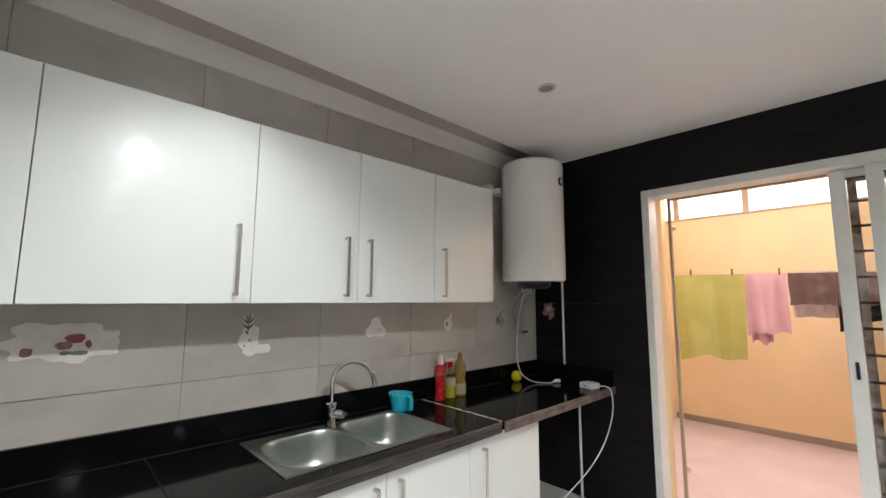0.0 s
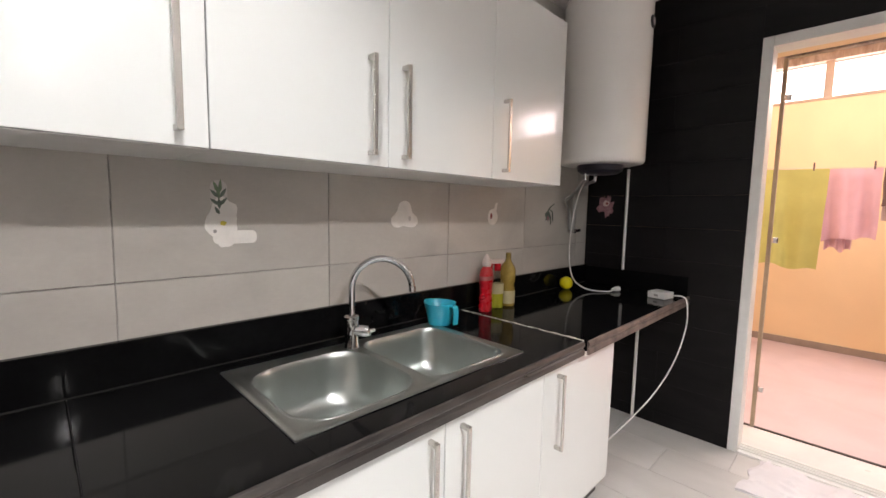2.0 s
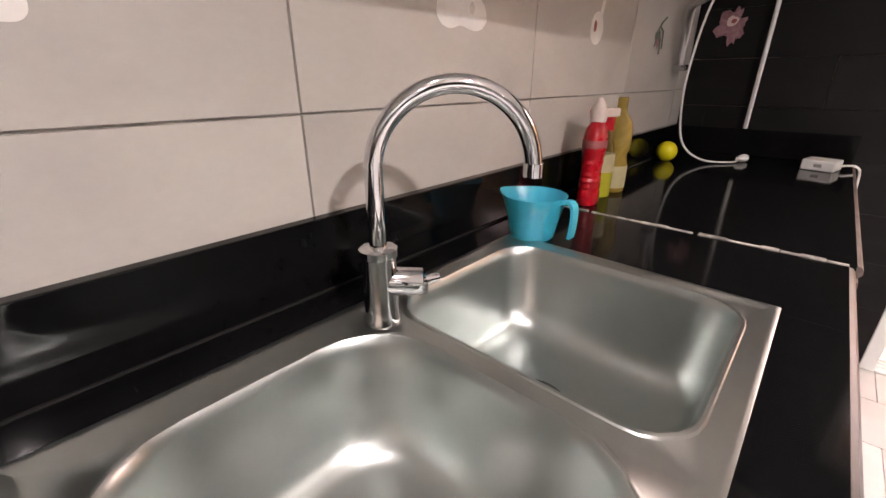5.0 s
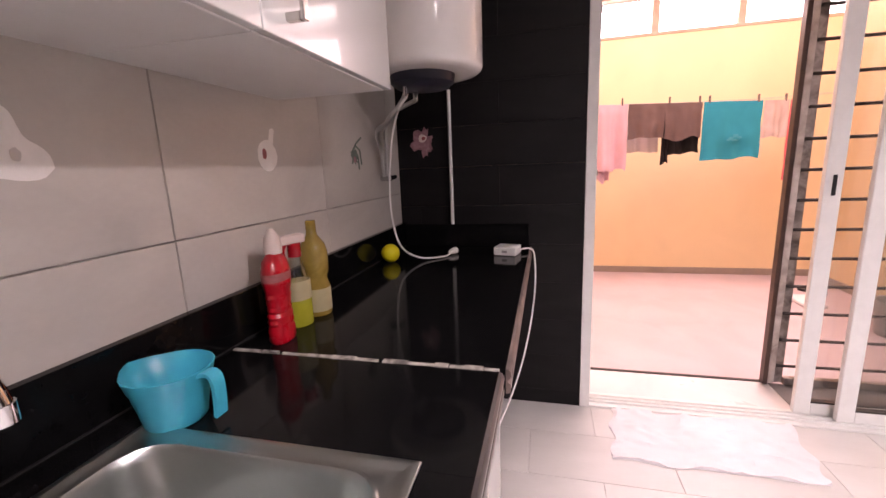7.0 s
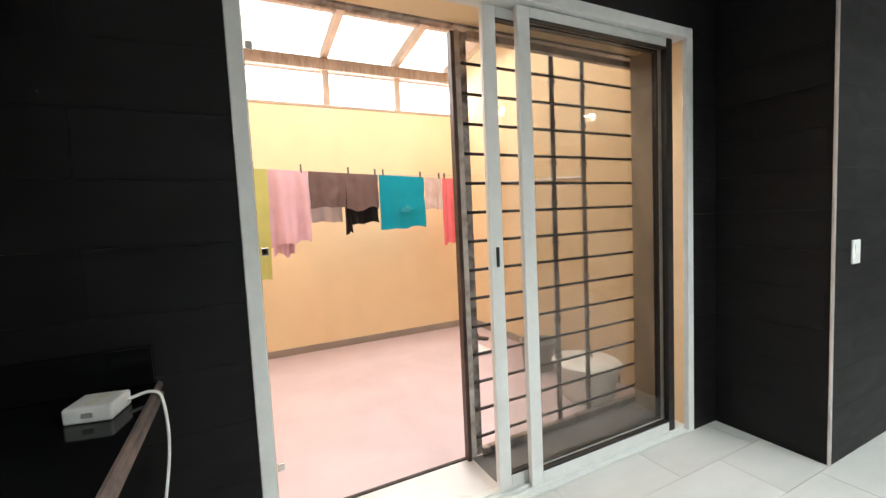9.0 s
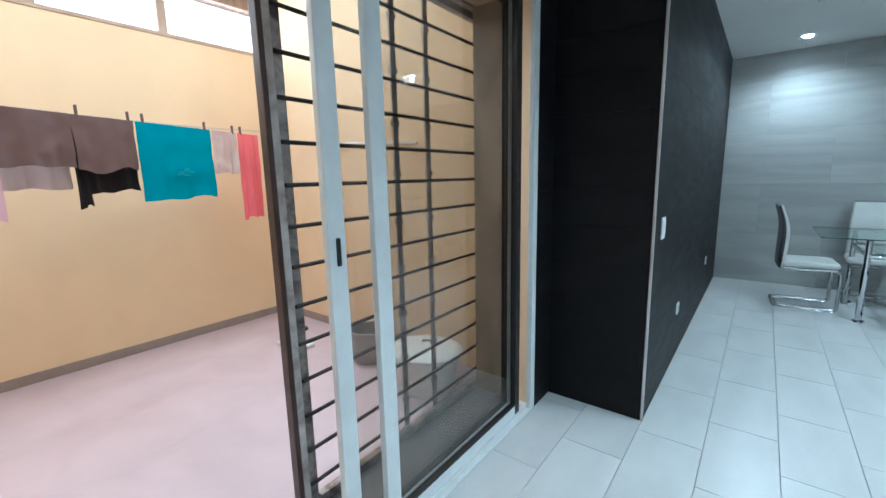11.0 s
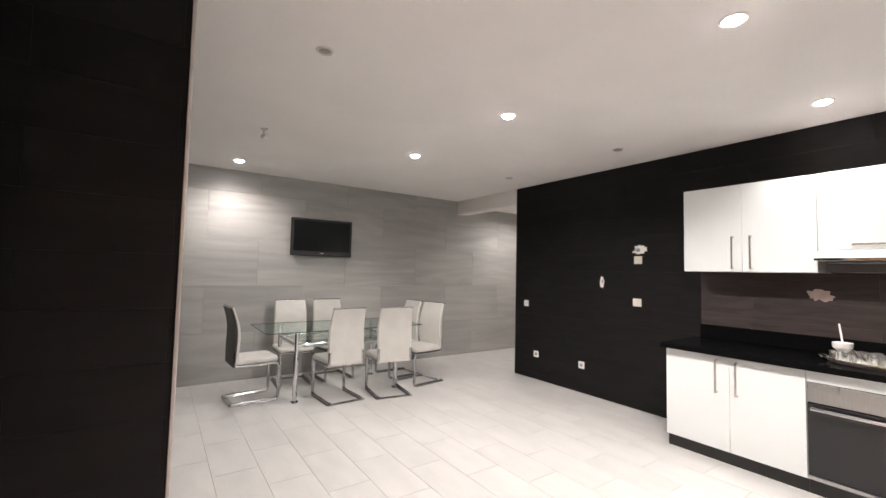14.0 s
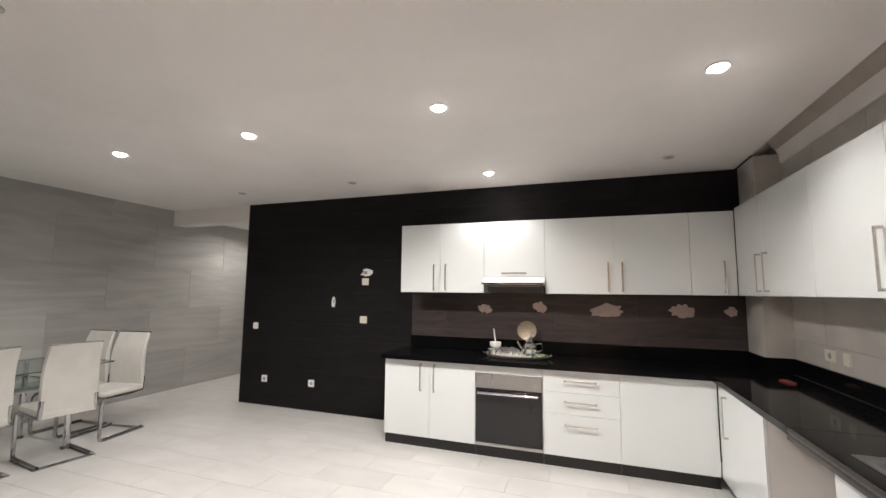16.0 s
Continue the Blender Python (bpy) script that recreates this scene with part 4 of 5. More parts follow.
def squeeze_bottle():
    b = thing("cleaner_bottle", pose(3.545, 5.895, COUNTER, 0, 0, 12), "red ribbed plastic cleaner bottle with a pale cap", "bottle")
    prof = [(0, 0.001), (0.040, 0.001), (0.044, 0.008), (0.044, 0.034)]
    for k in range(6):
        prof += [(0.040 - 0.002 * (k in (2, 3)), 0.046 + 0.016 * k), (0.043 - 0.002 * (k in (2, 3)), 0.053 + 0.016 * k)]
    prof += [(0.047, 0.155), (0.047, 0.180), (0.040, 0.205), (0.024, 0.222), (0.018, 0.226), (0, 0.226)]
    part("body", lathe(prof, (0, 0, 0), 32, None, (1.0, 0.66)), red_plastic, b, "", True)
    part("label", lathe([(0.0475, 0.158), (0.0478, 0.160), (0.0478, 0.176), (0.0475, 0.178)], (0, 0, 0), 32, None, (1.0, 0.665)), decal_red, b, "darker red label band", True)
    part("cap", lathe([(0.021, 0.222), (0.022, 0.240), (0.018, 0.262), (0.012, 0.272), (0.006, 0.282), (0, 0.282)], (0, 0, 0), 22), clear_cap, b, "pale translucent cap", True)
    return b


squeeze_bottle()
thin_clear = pane("clear_bottle_plastic", (0.93, 0.93, 0.88), 0.10)
spray = thing("spray_bottle", pose(3.645, 5.905, COUNTER, 0, 0, -20), "clear spray bottle half full of yellow-green cleaner with red trigger", "bottle")
part("body", lathe([(0.0352, 0.10), (0.036, 0.112), (0.030, 0.145), (0.016, 0.185), (0.013, 0.205), (0, 0.205)], (0, 0, 0), 28, None, (1, 0.75)), thin_clear, spray, "clear empty upper half", True)
part("liquid", lathe([(0, 0.001), (0.034, 0.001), (0.036, 0.006), (0.036, 0.106), (0.033, 0.110), (0, 0.110)], (0, 0, 0), 28, None, (1, 0.75)), green_liquid, spray, "yellow-green liquid in the lower half", True)
part("label", lathe([(0.0363, 0.075), (0.0366, 0.077), (0.0366, 0.125), (0.0363, 0.127)], (0, 0, 0), 28, None, (1, 0.76)), label_cream, spray, "pale paper label", True)
hd = part("spray_head", box(-0.046, -0.013, 0.228, 0.03, 0.013, 0.252, 0.005), clear_cap, spray, "white spray head")
part("collar", lathe([(0.017, 0.192), (0.017, 0.229), (0, 0.229)], (0, 0, 0), 18), red_plastic, spray, "red collar", True)
part("trigger", tube([(-0.024, 0, 0.24), (-0.040, 0, 0.215), (-0.036, 0, 0.175)], 0.009, 8), red_plastic, hd, "red trigger", True)
part("nozzle", tube([(-0.045, 0, 0.241), (-0.066, 0, 0.243)], 0.011, 12), red_plastic, hd, "red nozzle", True)
oil = thing("oil_bottle", pose(3.735, 5.905, COUNTER), "clear waisted bottle of golden cooking oil with a paper label", "bottle")
part("body", lathe([(0, 0.001), (0.036, 0.001), (0.039, 0.006), (0.039, 0.085), (0.033, 0.105), (0.033, 0.115), (0.039, 0.132), (0.040, 0.185), (0.034, 0.210), (0.016, 0.235), (0.013, 0.255), (0, 0.255)], (0, 0, 0), 28), oil_liquid, oil, "", True)
part("label", lathe([(0.0395, 0.015), (0.0398, 0.017), (0.0398, 0.080), (0.0395, 0.082)], (0, 0, 0), 28), label_cream, oil, "cream paper label", True)
part("cap", lathe([(0.0145, 0.25), (0.0145, 0.275), (0.012, 0.278), (0, 0.278)], (0, 0, 0), 20), oil_liquid, oil, "brownish screw cap", True)
ball = thing("rubber_ball", pose(4.40, 5.93, COUNTER), "small bright yellow rubber ball on the worktop", "ball")
bm = bmesh.new()
bmesh.ops.create_uvsphere(bm, u_segments=32, v_segments=18, radius=0.041)
for v in bm.verts:
    v.co *= 1 + 0.02 * noise.noise(v.co * 40)
    v.co.z += 0.0405
part("sphere", bm, yellow_plastic, ball, "", True)

# tea set on the other worktop
tray = thing("tea_tray", pose(0.36, 3.78, COUNTER), "oval silver tray for the tea set", "tray")
part("plate", lathe([(0, 0.004), (0.26, 0.004), (0.285, 0.012), (0.30, 0.024), (0.305, 0.024), (0.29, 0.008), (0.265, 0.0), (0, 0.0)], (0, 0, 0), 48, None, (0.62, 1.0)), material("bright_silver_plate", (0.82, 0.81, 0.78), 0.32, metal=0.6, vary=0.12, scale=50, bump=0.1, rough_vary=0.03), tray, "", True)
part("rim", tube([(0.188 * math.cos(a), 0.303 * math.sin(a), 0.025) for a in (2 * math.pi * k / 48 for k in range(49))], 0.0045, 8), material("polished_brass", (0.62, 0.50, 0.26), 0.2, metal=1.0, vary=0.1, scale=40, bump=0.0), tray, "thin brass rim", True)
for s in (-1, 1):
    part("tray_handle", tube(smooth_path([(-0.05, s * 0.295, 0.022), (-0.03, s * 0.335, 0.035), (0.03, s * 0.335, 0.035), (0.05, s * 0.295, 0.022)], 4), 0.005, 8), chrome, tray, "", True)
tumbler = pane("clear_tumbler_glass", (0.90, 0.91, 0.91), 0.5, 0.22)
first = thing("tea_glass", pose(0.44, 3.60, COUNTER + 0.005), "small clear tea glass on the tray", "glass", "tea glasses")
part("cup", lathe([(0, 0.0), (0.020, 0.0), (0.022, 0.004), (0.026, 0.08), (0.0245, 0.08), (0.020, 0.010), (0, 0.008)], (0, 0, 0), 18), tumbler, first, "", True)
for x, y in ((0.44, 3.665), (0.44, 3.73), (0.38, 3.63), (0.38, 3.70), (0.45, 3.795), (0.33, 3.66), (0.32, 3.60), (0.47, 3.86), (0.31, 3.73), (0.46, 3.54), (0.39, 3.77), (0.30, 3.54), (0.36, 3.56), (0.47, 3.70)):
    copy_thing(first, pose(x, y, COUNTER + 0.005))
sugar = thing("sugar_bowl", pose(0.40, 3.575, COUNTER + 0.004), "white sugar bowl with a spoon standing in it", "bowl")
part("bowl", lathe([(0, 0), (0.03, 0), (0.03, 0.012), (0.018, 0.03), (0.022, 0.07), (0.052, 0.10), (0.056, 0.135), (0.050, 0.135), (0.03, 0.11), (0, 0.10)], (0, 0, 0), 24), white_plastic, sugar, "", True)
part("spoon", tube([(0.01, 0.005, 0.11), (-0.02, -0.02, 0.26)], 0.006, 8), white_plastic, sugar, "white spoon", True)
pot = thing("tea_pot", pose(0.30, 3.90, COUNTER + 0.004), "silver teapot with spout, handle and knob", "teapot")
part("body", lathe([(0, 0), (0.05, 0), (0.052, 0.01), (0.035, 0.02), (0.06, 0.05), (0.072, 0.085), (0.06, 0.12), (0.03, 0.14), (0.03, 0.145), (0, 0.146)], (0, 0, 0), 28), chrome, pot, "", True)
part("lid", lathe([(0.032, 0.145), (0.026, 0.165), (0.008, 0.18), (0.011, 0.19), (0.006, 0.20), (0, 0.202)], (0, 0, 0), 20), chrome, pot, "", True)
part("spout", tube(smooth_path([(0, -0.055, 0.06), (0, -0.095, 0.09), (0, -0.125, 0.14)], 4), 0.01, 10), chrome, pot, "", True)
part("handle", tube(smooth_path([(0, 0.055, 0.12), (0, 0.11, 0.125), (0, 0.115, 0.07), (0, 0.062, 0.05)], 5), 0.006, 8), chrome, pot, "", True)
dish = thing("round_serving_dish", pose(0.22, 3.86, COUNTER), "round patterned brass dish propped on a stand behind the teapot", "dish")
bm = lathe([(0, 0.006), (0.07, 0.008), (0.095, 0.016), (0.097, 0.013), (0.07, 0.002), (0, 0.0)], (0, 0, 0), 36)
bmesh.ops.transform(bm, matrix=pose(0.0, 0, 0.245, 0, 78, 0), verts=bm.verts)
part("plate", bm, material("aged_brass", (0.20, 0.16, 0.115), 0.45, metal=0.6, vary=0.3, scale=40), dish, "", True)
part("stand", lathe([(0, 0.0), (0.055, 0.0), (0.05, 0.012), (0.015, 0.03), (0.013, 0.14), (0.02, 0.155), (0, 0.157)], (-0.005, 0, 0), 20), chrome, dish, "", True)
mint = thing("mint_sprig", pose(0.42, 4.0, COUNTER + 0.006), "fresh green mint sprig on the tray", "herb")
bm = bmesh.new()
random.seed(21)
for k in range(46):
    c = Vector((random.uniform(-0.05, 0.05), random.uniform(-0.07, 0.07), random.uniform(0.006, 0.035)))
    q = Euler((random.uniform(-0.9, 0.9), random.uniform(-0.9, 0.9), random.uniform(0, 6.3))).to_matrix()
    vs = [bm.verts.new(c + q @ Vector(p)) for p in ((-0.013, 0, 0), (-0.004, 0.006, 0.002), (0.006, 0.005, 0.002), (0.014, 0, 0), (0.006, -0.005, 0.002), (-0.004, -0.006, 0.002))]
    bm.faces.new(vs)
part("leaves", bm, material("mint_leaf", (0.05, 0.20, 0.025), 0.55, vary=0.4, scale=60), mint)
part("stem", tube([(0, -0.08, 0.008), (0.005, 0.0, 0.012), (-0.004, 0.07, 0.01)], 0.002, 6), decal_green, mint)

# low red patch that paints a reddish reflection on the worktop
packet = thing("snack_packet", pose(0.77, 5.80, COUNTER, 0, 0, 8), "small dull red patch painting a reflection on the worktop corner", "packet")
rows = []
for q, z in ((0.004, 0.0005), (0.0, 0.003), (0.006, 0.010), (0.02, 0.014)):
    rows.append([(x, y, z + 0.002 * math.sin(x * 60)) for x, y in rounded_loop(-0.06 + q, -0.03 + q, 0.06 - q, 0.03 - q, 0.008)])
part("wrapper", loops(rows, True, None, True), reflection_red, packet, "", True)

# ---- switches, sockets, stickers on the walls ----


def plate_on(name, m, w, h, mat, label, category, kind="socket"):
    """A wall plate; local z stands off the wall, y is up."""
    p = thing(name, m, label, category)
    part("plate", box(-w / 2, -h / 2, 0.0, w / 2, h / 2, 0.010, 0.003), mat, p)
    if kind == "socket":
        part("socket_well", lathe([(0.021, 0.0102), (0.020, 0.0108), (0.0185, 0.0104), (0, 0.0103)], (0, 0, 0), 22), lens_off, p)
    elif kind == "switch":
        part("rocker", box(-w / 3.2, -h / 3.2, 0.0095, w / 3.2, h / 3.2, 0.0135, 0.002), mat, p)
    return p


def on_west(y, z):
    return Matrix.Translation((0.0005, y, z)) @ Matrix(((0, 0, 1), (1, 0, 0), (0, 1, 0))).to_4x4()


def on_partition(y, z):
    return Matrix.Translation((PART_X - 0.0005, y, z)) @ Matrix(((0, 0, -1), (-1, 0, 0), (0, 1, 0))).to_4x4()


def on_north(x, z):
    return Matrix.Translation((x, NORTH - 0.0005, z)) @ Matrix(((1, 0, 0), (0, 0, -1), (0, 1, 0))).to_4x4()


def on_east(y, z):
    return Matrix.Translation((EAST - 0.0005, y, z)) @ Matrix(((0, 0, -1), (-1, 0, 0), (0, 1, 0))).to_4x4()


plate_on("light_switch", on_west(0.215, 1.018), 0.082, 0.082, white_plastic, "white light switch on the black wall", "switch", "switch")
plate_on("wall_socket", on_west(0.404, 0.34), 0.084, 0.084, white_plastic, "white wall socket low on the black wall", "socket")
plate_on("wall_socket", on_west(1.14, 0.335), 0.084, 0.084, white_plastic, "white wall socket low on the black wall", "socket")
plate_on("light_switch", on_west(1.857, 1.147), 0.095, 0.085, ivory_plastic, "ivory light switch on the black wall", "switch", "switch")
plate_on("junction_box", on_west(1.87, 1.61), 0.09, 0.085, ivory_plastic, "ivory junction cover below a torn sticker", "cover", "switch")
plate_on("light_switch", on_partition(2.304, 1.06), 0.08, 0.12, white_plastic, "white light switch on the black partition", "switch", "switch")
plate_on("wall_socket", on_partition(1.522, 0.387), 0.08, 0.08, white_plastic, "white wall socket low on the black partition", "socket")
plate_on("wall_socket", on_partition(-0.24, 0.437), 0.08, 0.08, white_plastic, "white wall socket low on the black partition", "socket")
plate_on("wall_socket", on_north(0.905, 1.09), 0.13, 0.08, ivory_plastic, "ivory double socket above the worktop", "socket")
plate_on("light_switch", on_north(1.10, 1.09), 0.075, 0.08, ivory_plastic, "ivory switch above the worktop", "switch", "switch")


def sticker(name, m, w, h, mat, label, seed, rough=0.25, lobes=3, prints=(), clover=0.0):
    """A torn flat sticker with a ragged outline."""
    s = thing(name, m, label, "sticker")
    rows = []
    for k in range(44):
        a = 2 * math.pi * k / 44
        r = 1 + clover * math.cos(3 * (a - math.pi / 2)) + rough * noise.noise(Vector((math.cos(a) * lobes * 0.6, math.sin(a) * lobes * 0.6, seed * 7.3))) * 1.6 + 0.05 * noise.noise(Vector((math.cos(a) * 9, math.sin(a) * 9, seed)))
        rows.append((w / 2 * r * math.cos(a), h / 2 * r * math.sin(a)))
    part("paper", loops([[(x * q, y * q, z) for x, y in rows] for q, z in ((1, 0.0002), (0.995, 0.0012))], True), mat, s)
    for i, (x, y, pw, ph, pm) in enumerate(prints):
        pr = []
        for k in range(20):
            a = 2 * math.pi * k / 20
            r = 1 + 0.3 * noise.noise(Vector((math.cos(a) * 2, math.sin(a) * 2, seed + i * 3.1)))
            pr.append((x + pw / 2 * r * math.cos(a), y + ph / 2 * r * math.sin(a)))
        part("print", loops([[(px, py, z) for px, py in pr] for z in (0.0011, 0.0018 + 0.0002 * i)], True), pm, s)
    return s


sticker("wall_sticker", on_north(1.735, 1.345), 0.30, 0.145, patch_white, "torn white sticker with a faded red fruit print", 1, 0.35, 4,
        ((0.03, 0.012, 0.06, 0.035, decal_red), (0.0, -0.012, 0.05, 0.03, decal_rose), (0.045, -0.042, 0.05, 0.018, decal_green), (0.005, -0.04, 0.035, 0.016, decal_green), (-0.10, -0.03, 0.035, 0.03, decal_rose), (0.07, -0.01, 0.02, 0.03, decal_red)))
s = sticker("wall_sticker", on_north(2.395, 1.315), 0.085, 0.135, patch_white, "torn white sticker with faded pineapple print", 2, 0.25, 3,
            ((0.0, -0.005, 0.018, 0.014, decal_yellow), (-0.024, -0.03, 0.010, 0.012, lens_off)))
part("torn_edge", loops([[(x, y, z) for x, y in rounded_loop(-0.03, -0.07, 0.10, -0.028, 0.016)] for z in (0.0003, 0.0011)], True), patch_white, s)
part("torn_edge", loops([[(x, y, z) for x, y in rounded_loop(-0.034, 0.03, 0.014, 0.125, 0.02)] for z in (0.0003, 0.0010)], True), ring_mat, s, "faded grey backing of the leaves")
for x, y, ln, a in ((-0.018, 0.105, 0.040, 112), (-0.006, 0.108, 0.044, 85), (-0.022, 0.085, 0.036, 135), (0.002, 0.088, 0.036, 58), (-0.012, 0.085, 0.040, 98), (-0.022, 0.060, 0.034, 142), (0.002, 0.062, 0.034, 48), (-0.010, 0.055, 0.036, 92), (-0.016, 0.034, 0.028, 120)):
    c, q = math.cos(radians(a)), math.sin(radians(a))
    leaf = [(x + u * ln * c - w * q, y + u * ln * q + w * c) for u, w in ((-0.5, 0), (-0.15, 0.0055), (0.2, 0.004), (0.5, 0), (0.2, -0.004), (-0.15, -0.0055))]
    part("leaf_print", loops([[(px, py, z) for px, py in leaf] for z in (0.0009, 0.0016)], True), decal_green if ln > 0.036 else decal_dark, s)
sticker("wall_sticker", on_north(3.117, 1.332), 0.135, 0.108, patch_white, "torn pale three-lobed sticker remnant on the tiles", 3, 0.06, 2, ((0.028, -0.008, 0.014, 0.02, ring_mat),), 0.24)
s = sticker("wall_sticker", on_north(3.725, 1.332), 0.085, 0.085, patch_white, "torn pale round sticker with a small red print", 5, 0.05, 2, ((-0.015, 0.004, 0.018, 0.03, decal_red),))
part("torn_edge", loops([[(x + 0.3 * (y - 0.03), y, z) for x, y in rounded_loop(0.006, 0.03, 0.026, 0.075, 0.007)] for z in (0.0003, 0.0011)], True), patch_white, s)
s = sticker("wall_sticker", on_north(4.275, 1.335), 0.055, 0.06, decal_dark, "dark leafy twig sticker with a red spot", 8, 0.45, 5, ((0.0, -0.01, 0.026, 0.026, decal_rose),))
for run in ([(-0.02, 0.02), (0.02, 0.055), (0.07, 0.08)], [(0.01, 0.045), (0.05, 0.03), (0.06, -0.03)], [(0.0, 0.02), (0.03, 0.0), (0.035, -0.05)]):
    part("twig", tube([(x, y, 0.001) for x, y in run], 0.0035, 6), decal_dark, s)
s = sticker("wall_sticker", on_east(5.872, 1.41), 0.095, 0.13, decal_rose, "faded pink flower sticker on the black wall", 11, 0.4, 6, ((0.0, 0.02, 0.045, 0.04, patch_pink), (0.005, 0.02, 0.02, 0.018, decal_red)))
for y, z, w, h, sd in ((3.366, 1.315, 0.17, 0.095, 21), (3.965, 1.345, 0.14, 0.115, 22), (4.622, 1.322, 0.28, 0.13, 23), (5.293, 1.343, 0.19, 0.13, 24), (5.694, 1.342, 0.09, 0.09, 25)):
    sticker("wall_sticker", on_west(y, z), w, h, patch_pink, "torn pinkish sticker remnant on the dark tiles", sd, 0.3, 4)
sticker("wall_sticker", on_west(1.885, 1.72), 0.15, 0.085, patch_white, "torn white sticker remnant on the black wall", 31, 0.4, 4, ((-0.02, 0, 0.05, 0.04, lens_off),))
sticker("wall_sticker", on_west(1.418, 1.352), 0.065, 0.12, patch_white, "small torn white sticker on the black wall", 32, 0.3, 3, ((0.01, 0.01, 0.025, 0.04, lens_off),))

# ---- ceiling fittings ----


def downlight(x, y, lit):
    f = thing("downlight", pose(x, y, CEIL), "lit round recessed ceiling downlight" if lit else "unlit round recessed ceiling downlight", "downlight", "ceiling downlights")
    g = 0.012 if lit else 0.0
    part("ring", lathe([(0.034 + g, 0.002), (0.034 + g, -0.006), (0.044 + g, -0.008), (0.049 + g, -0.004), (0.050 + g, 0.0), (0.0505 + g, 0.002)], (0, 0, 0), 36), ring_mat if not lit else white_plastic, f, "", True)
    part("lens", lathe([(0, -0.024), (0.016, -0.0225), (0.030, -0.018), (0.041, -0.010), (0.0455, -0.003), (0.0455, 0.001)] if lit else [(0, -0.0045), (0.030, -0.0045), (0.0338, -0.003), (0.0338, 0.001)], (0, 0, 0), 28), lamp_glow if lit else lens_off, f, "glowing lens" if lit else "dull unlit lens", True)
    if lit:
        spot_lamp(x, y, CEIL - 0.064, 46 if x < 1 else 38 if y > 5 else 58 if y < 1 else 160 if y > 3 else None, 128 if x < 1 else 120 if y > 5 else 160)


for x, y in ((2.10, 5.12), (2.10, 3.57), (2.10, 2.015), (2.10, 0.575), (0.56, 3.545), (3.605, -0.905)):
    downlight(x, y, True)
for x, y in ((3.585, 5.09), (0.57, 5.14), (0.635, 2.03), (3.60, 2.095), (0.60, 0.45)):
    downlight(x, y, False)
sens = thing("bare_lamp_holder", pose(3.60, 0.46, CEIL), "bare ceiling lamp holder hanging on its wires", "lamp holder")
part("rose", lathe([(0.03, 0.001), (0.03, -0.008), (0.018, -0.014), (0, -0.014)], (0, 0, 0), 20), ring_mat, sens, "", True)
part("stem", tube([(0, 0, -0.01), (0.006, 0, -0.035), (0.0, 0, -0.055)], 0.005, 8), ring_mat, sens)
part("holder", lathe([(0, -0.05), (0.022, -0.055), (0.026, -0.07), (0.022, -0.092), (0, -0.094)], (0, 0, 0), 20), white_plastic, sens, "", True)
corr = thing("downlight", pose(-1.05, -0.75, 2.60), "lit round recessed corridor downlight", "downlight", "ceiling downlights")
part("ring", lathe([(0.034, 0.002), (0.034, -0.006), (0.044, -0.008), (0.05, 0.0)], (0, 0, 0), 30), white_plastic, corr, "", True)
part("lens", lathe([(0, -0.0045), (0.030, -0.0045), (0.0338, -0.003)], (0, 0, 0), 24), lamp_glow, corr, "glowing lens", True)
spot_lamp(-1.05, -0.75, 2.588, 70)

# ---- dining area ----
tv = thing("television", pose(2.425, SOUTH, 1.88), "black flat-screen television mounted on the grey wall", "television")
part("back", box(-0.40, 0.012, -0.21, 0.40, 0.05, 0.21, 0.01), black_plastic, tv)
part("mount", box(-0.12, 0.0005, -0.10, 0.12, 0.0118, 0.10), dark_iron, tv)
part("bezel", box(-0.436, 0.046, -0.266, 0.436, 0.072, 0.256, 0.012, 3), black_plastic, tv)
part("screen", box(-0.40, 0.0722, -0.20, 0.40, 0.0735, 0.225, 0.0004), screen_mat, tv, "dark glossy screen")
part("logo_bar", box(-0.03, 0.0722, -0.232, 0.03, 0.0732, -0.222), ring_mat, tv)

TX0, TX1, TY0, TY1 = 1.48, 3.37, -1.10, -0.19
table = thing("dining_table", pose(0, 0, 0), "clear glass dining table on chrome legs", "table")
g = part("tabletop", loops([[(x, y, z) for x, y in rounded_loop(TX0 + q, TY0 + q, TX1 - q, TY1 - q, 0.03)] for q, z in ((0.0, 0.742), (0.0, 0.752))], True, None, True), table_glass, table, "clear glass top")
g.visible_shadow = False
part("glass_edge", loops([[(x, y, z) for x, y in rounded_loop(TX0 - 0.0012, TY0 - 0.0012, TX1 + 0.0012, TY1 + 0.0012, 0.031)] for z in (0.7425, 0.7515)], False), glass_edge, table, "dark green polished edge")
for x in (1.84, 3.05):
    for y in (-0.95, -0.225):
        lg = part("leg", lathe([(0, 0), (0.045, 0), (0.043, 0.012), (0.025, 0.022), (0.024, 0.60), (0.024, 0.738), (0.034, 0.7395), (0, 0.7397)], (x, y, 0), 24), chrome, table, "", True)
for y in (-0.95, -0.225):
    part("rail", tube([(1.84, y, 0.60), (3.05, y, 0.60)], 0.024, 16), chrome, table, "", True)
for x in (1.84, 3.05):
    part("rail", tube([(x, -0.95, 0.60), (x, -0.225, 0.60)], 0.018, 14), chrome, table, "", True)
part("shelf", loops([[(x, y, z) for x, y in rounded_loop(1.90, -0.90, 2.99, -0.27, 0.03)] for z in (0.617, 0.625)], True, None, True), table_glass, table).visible_shadow = False


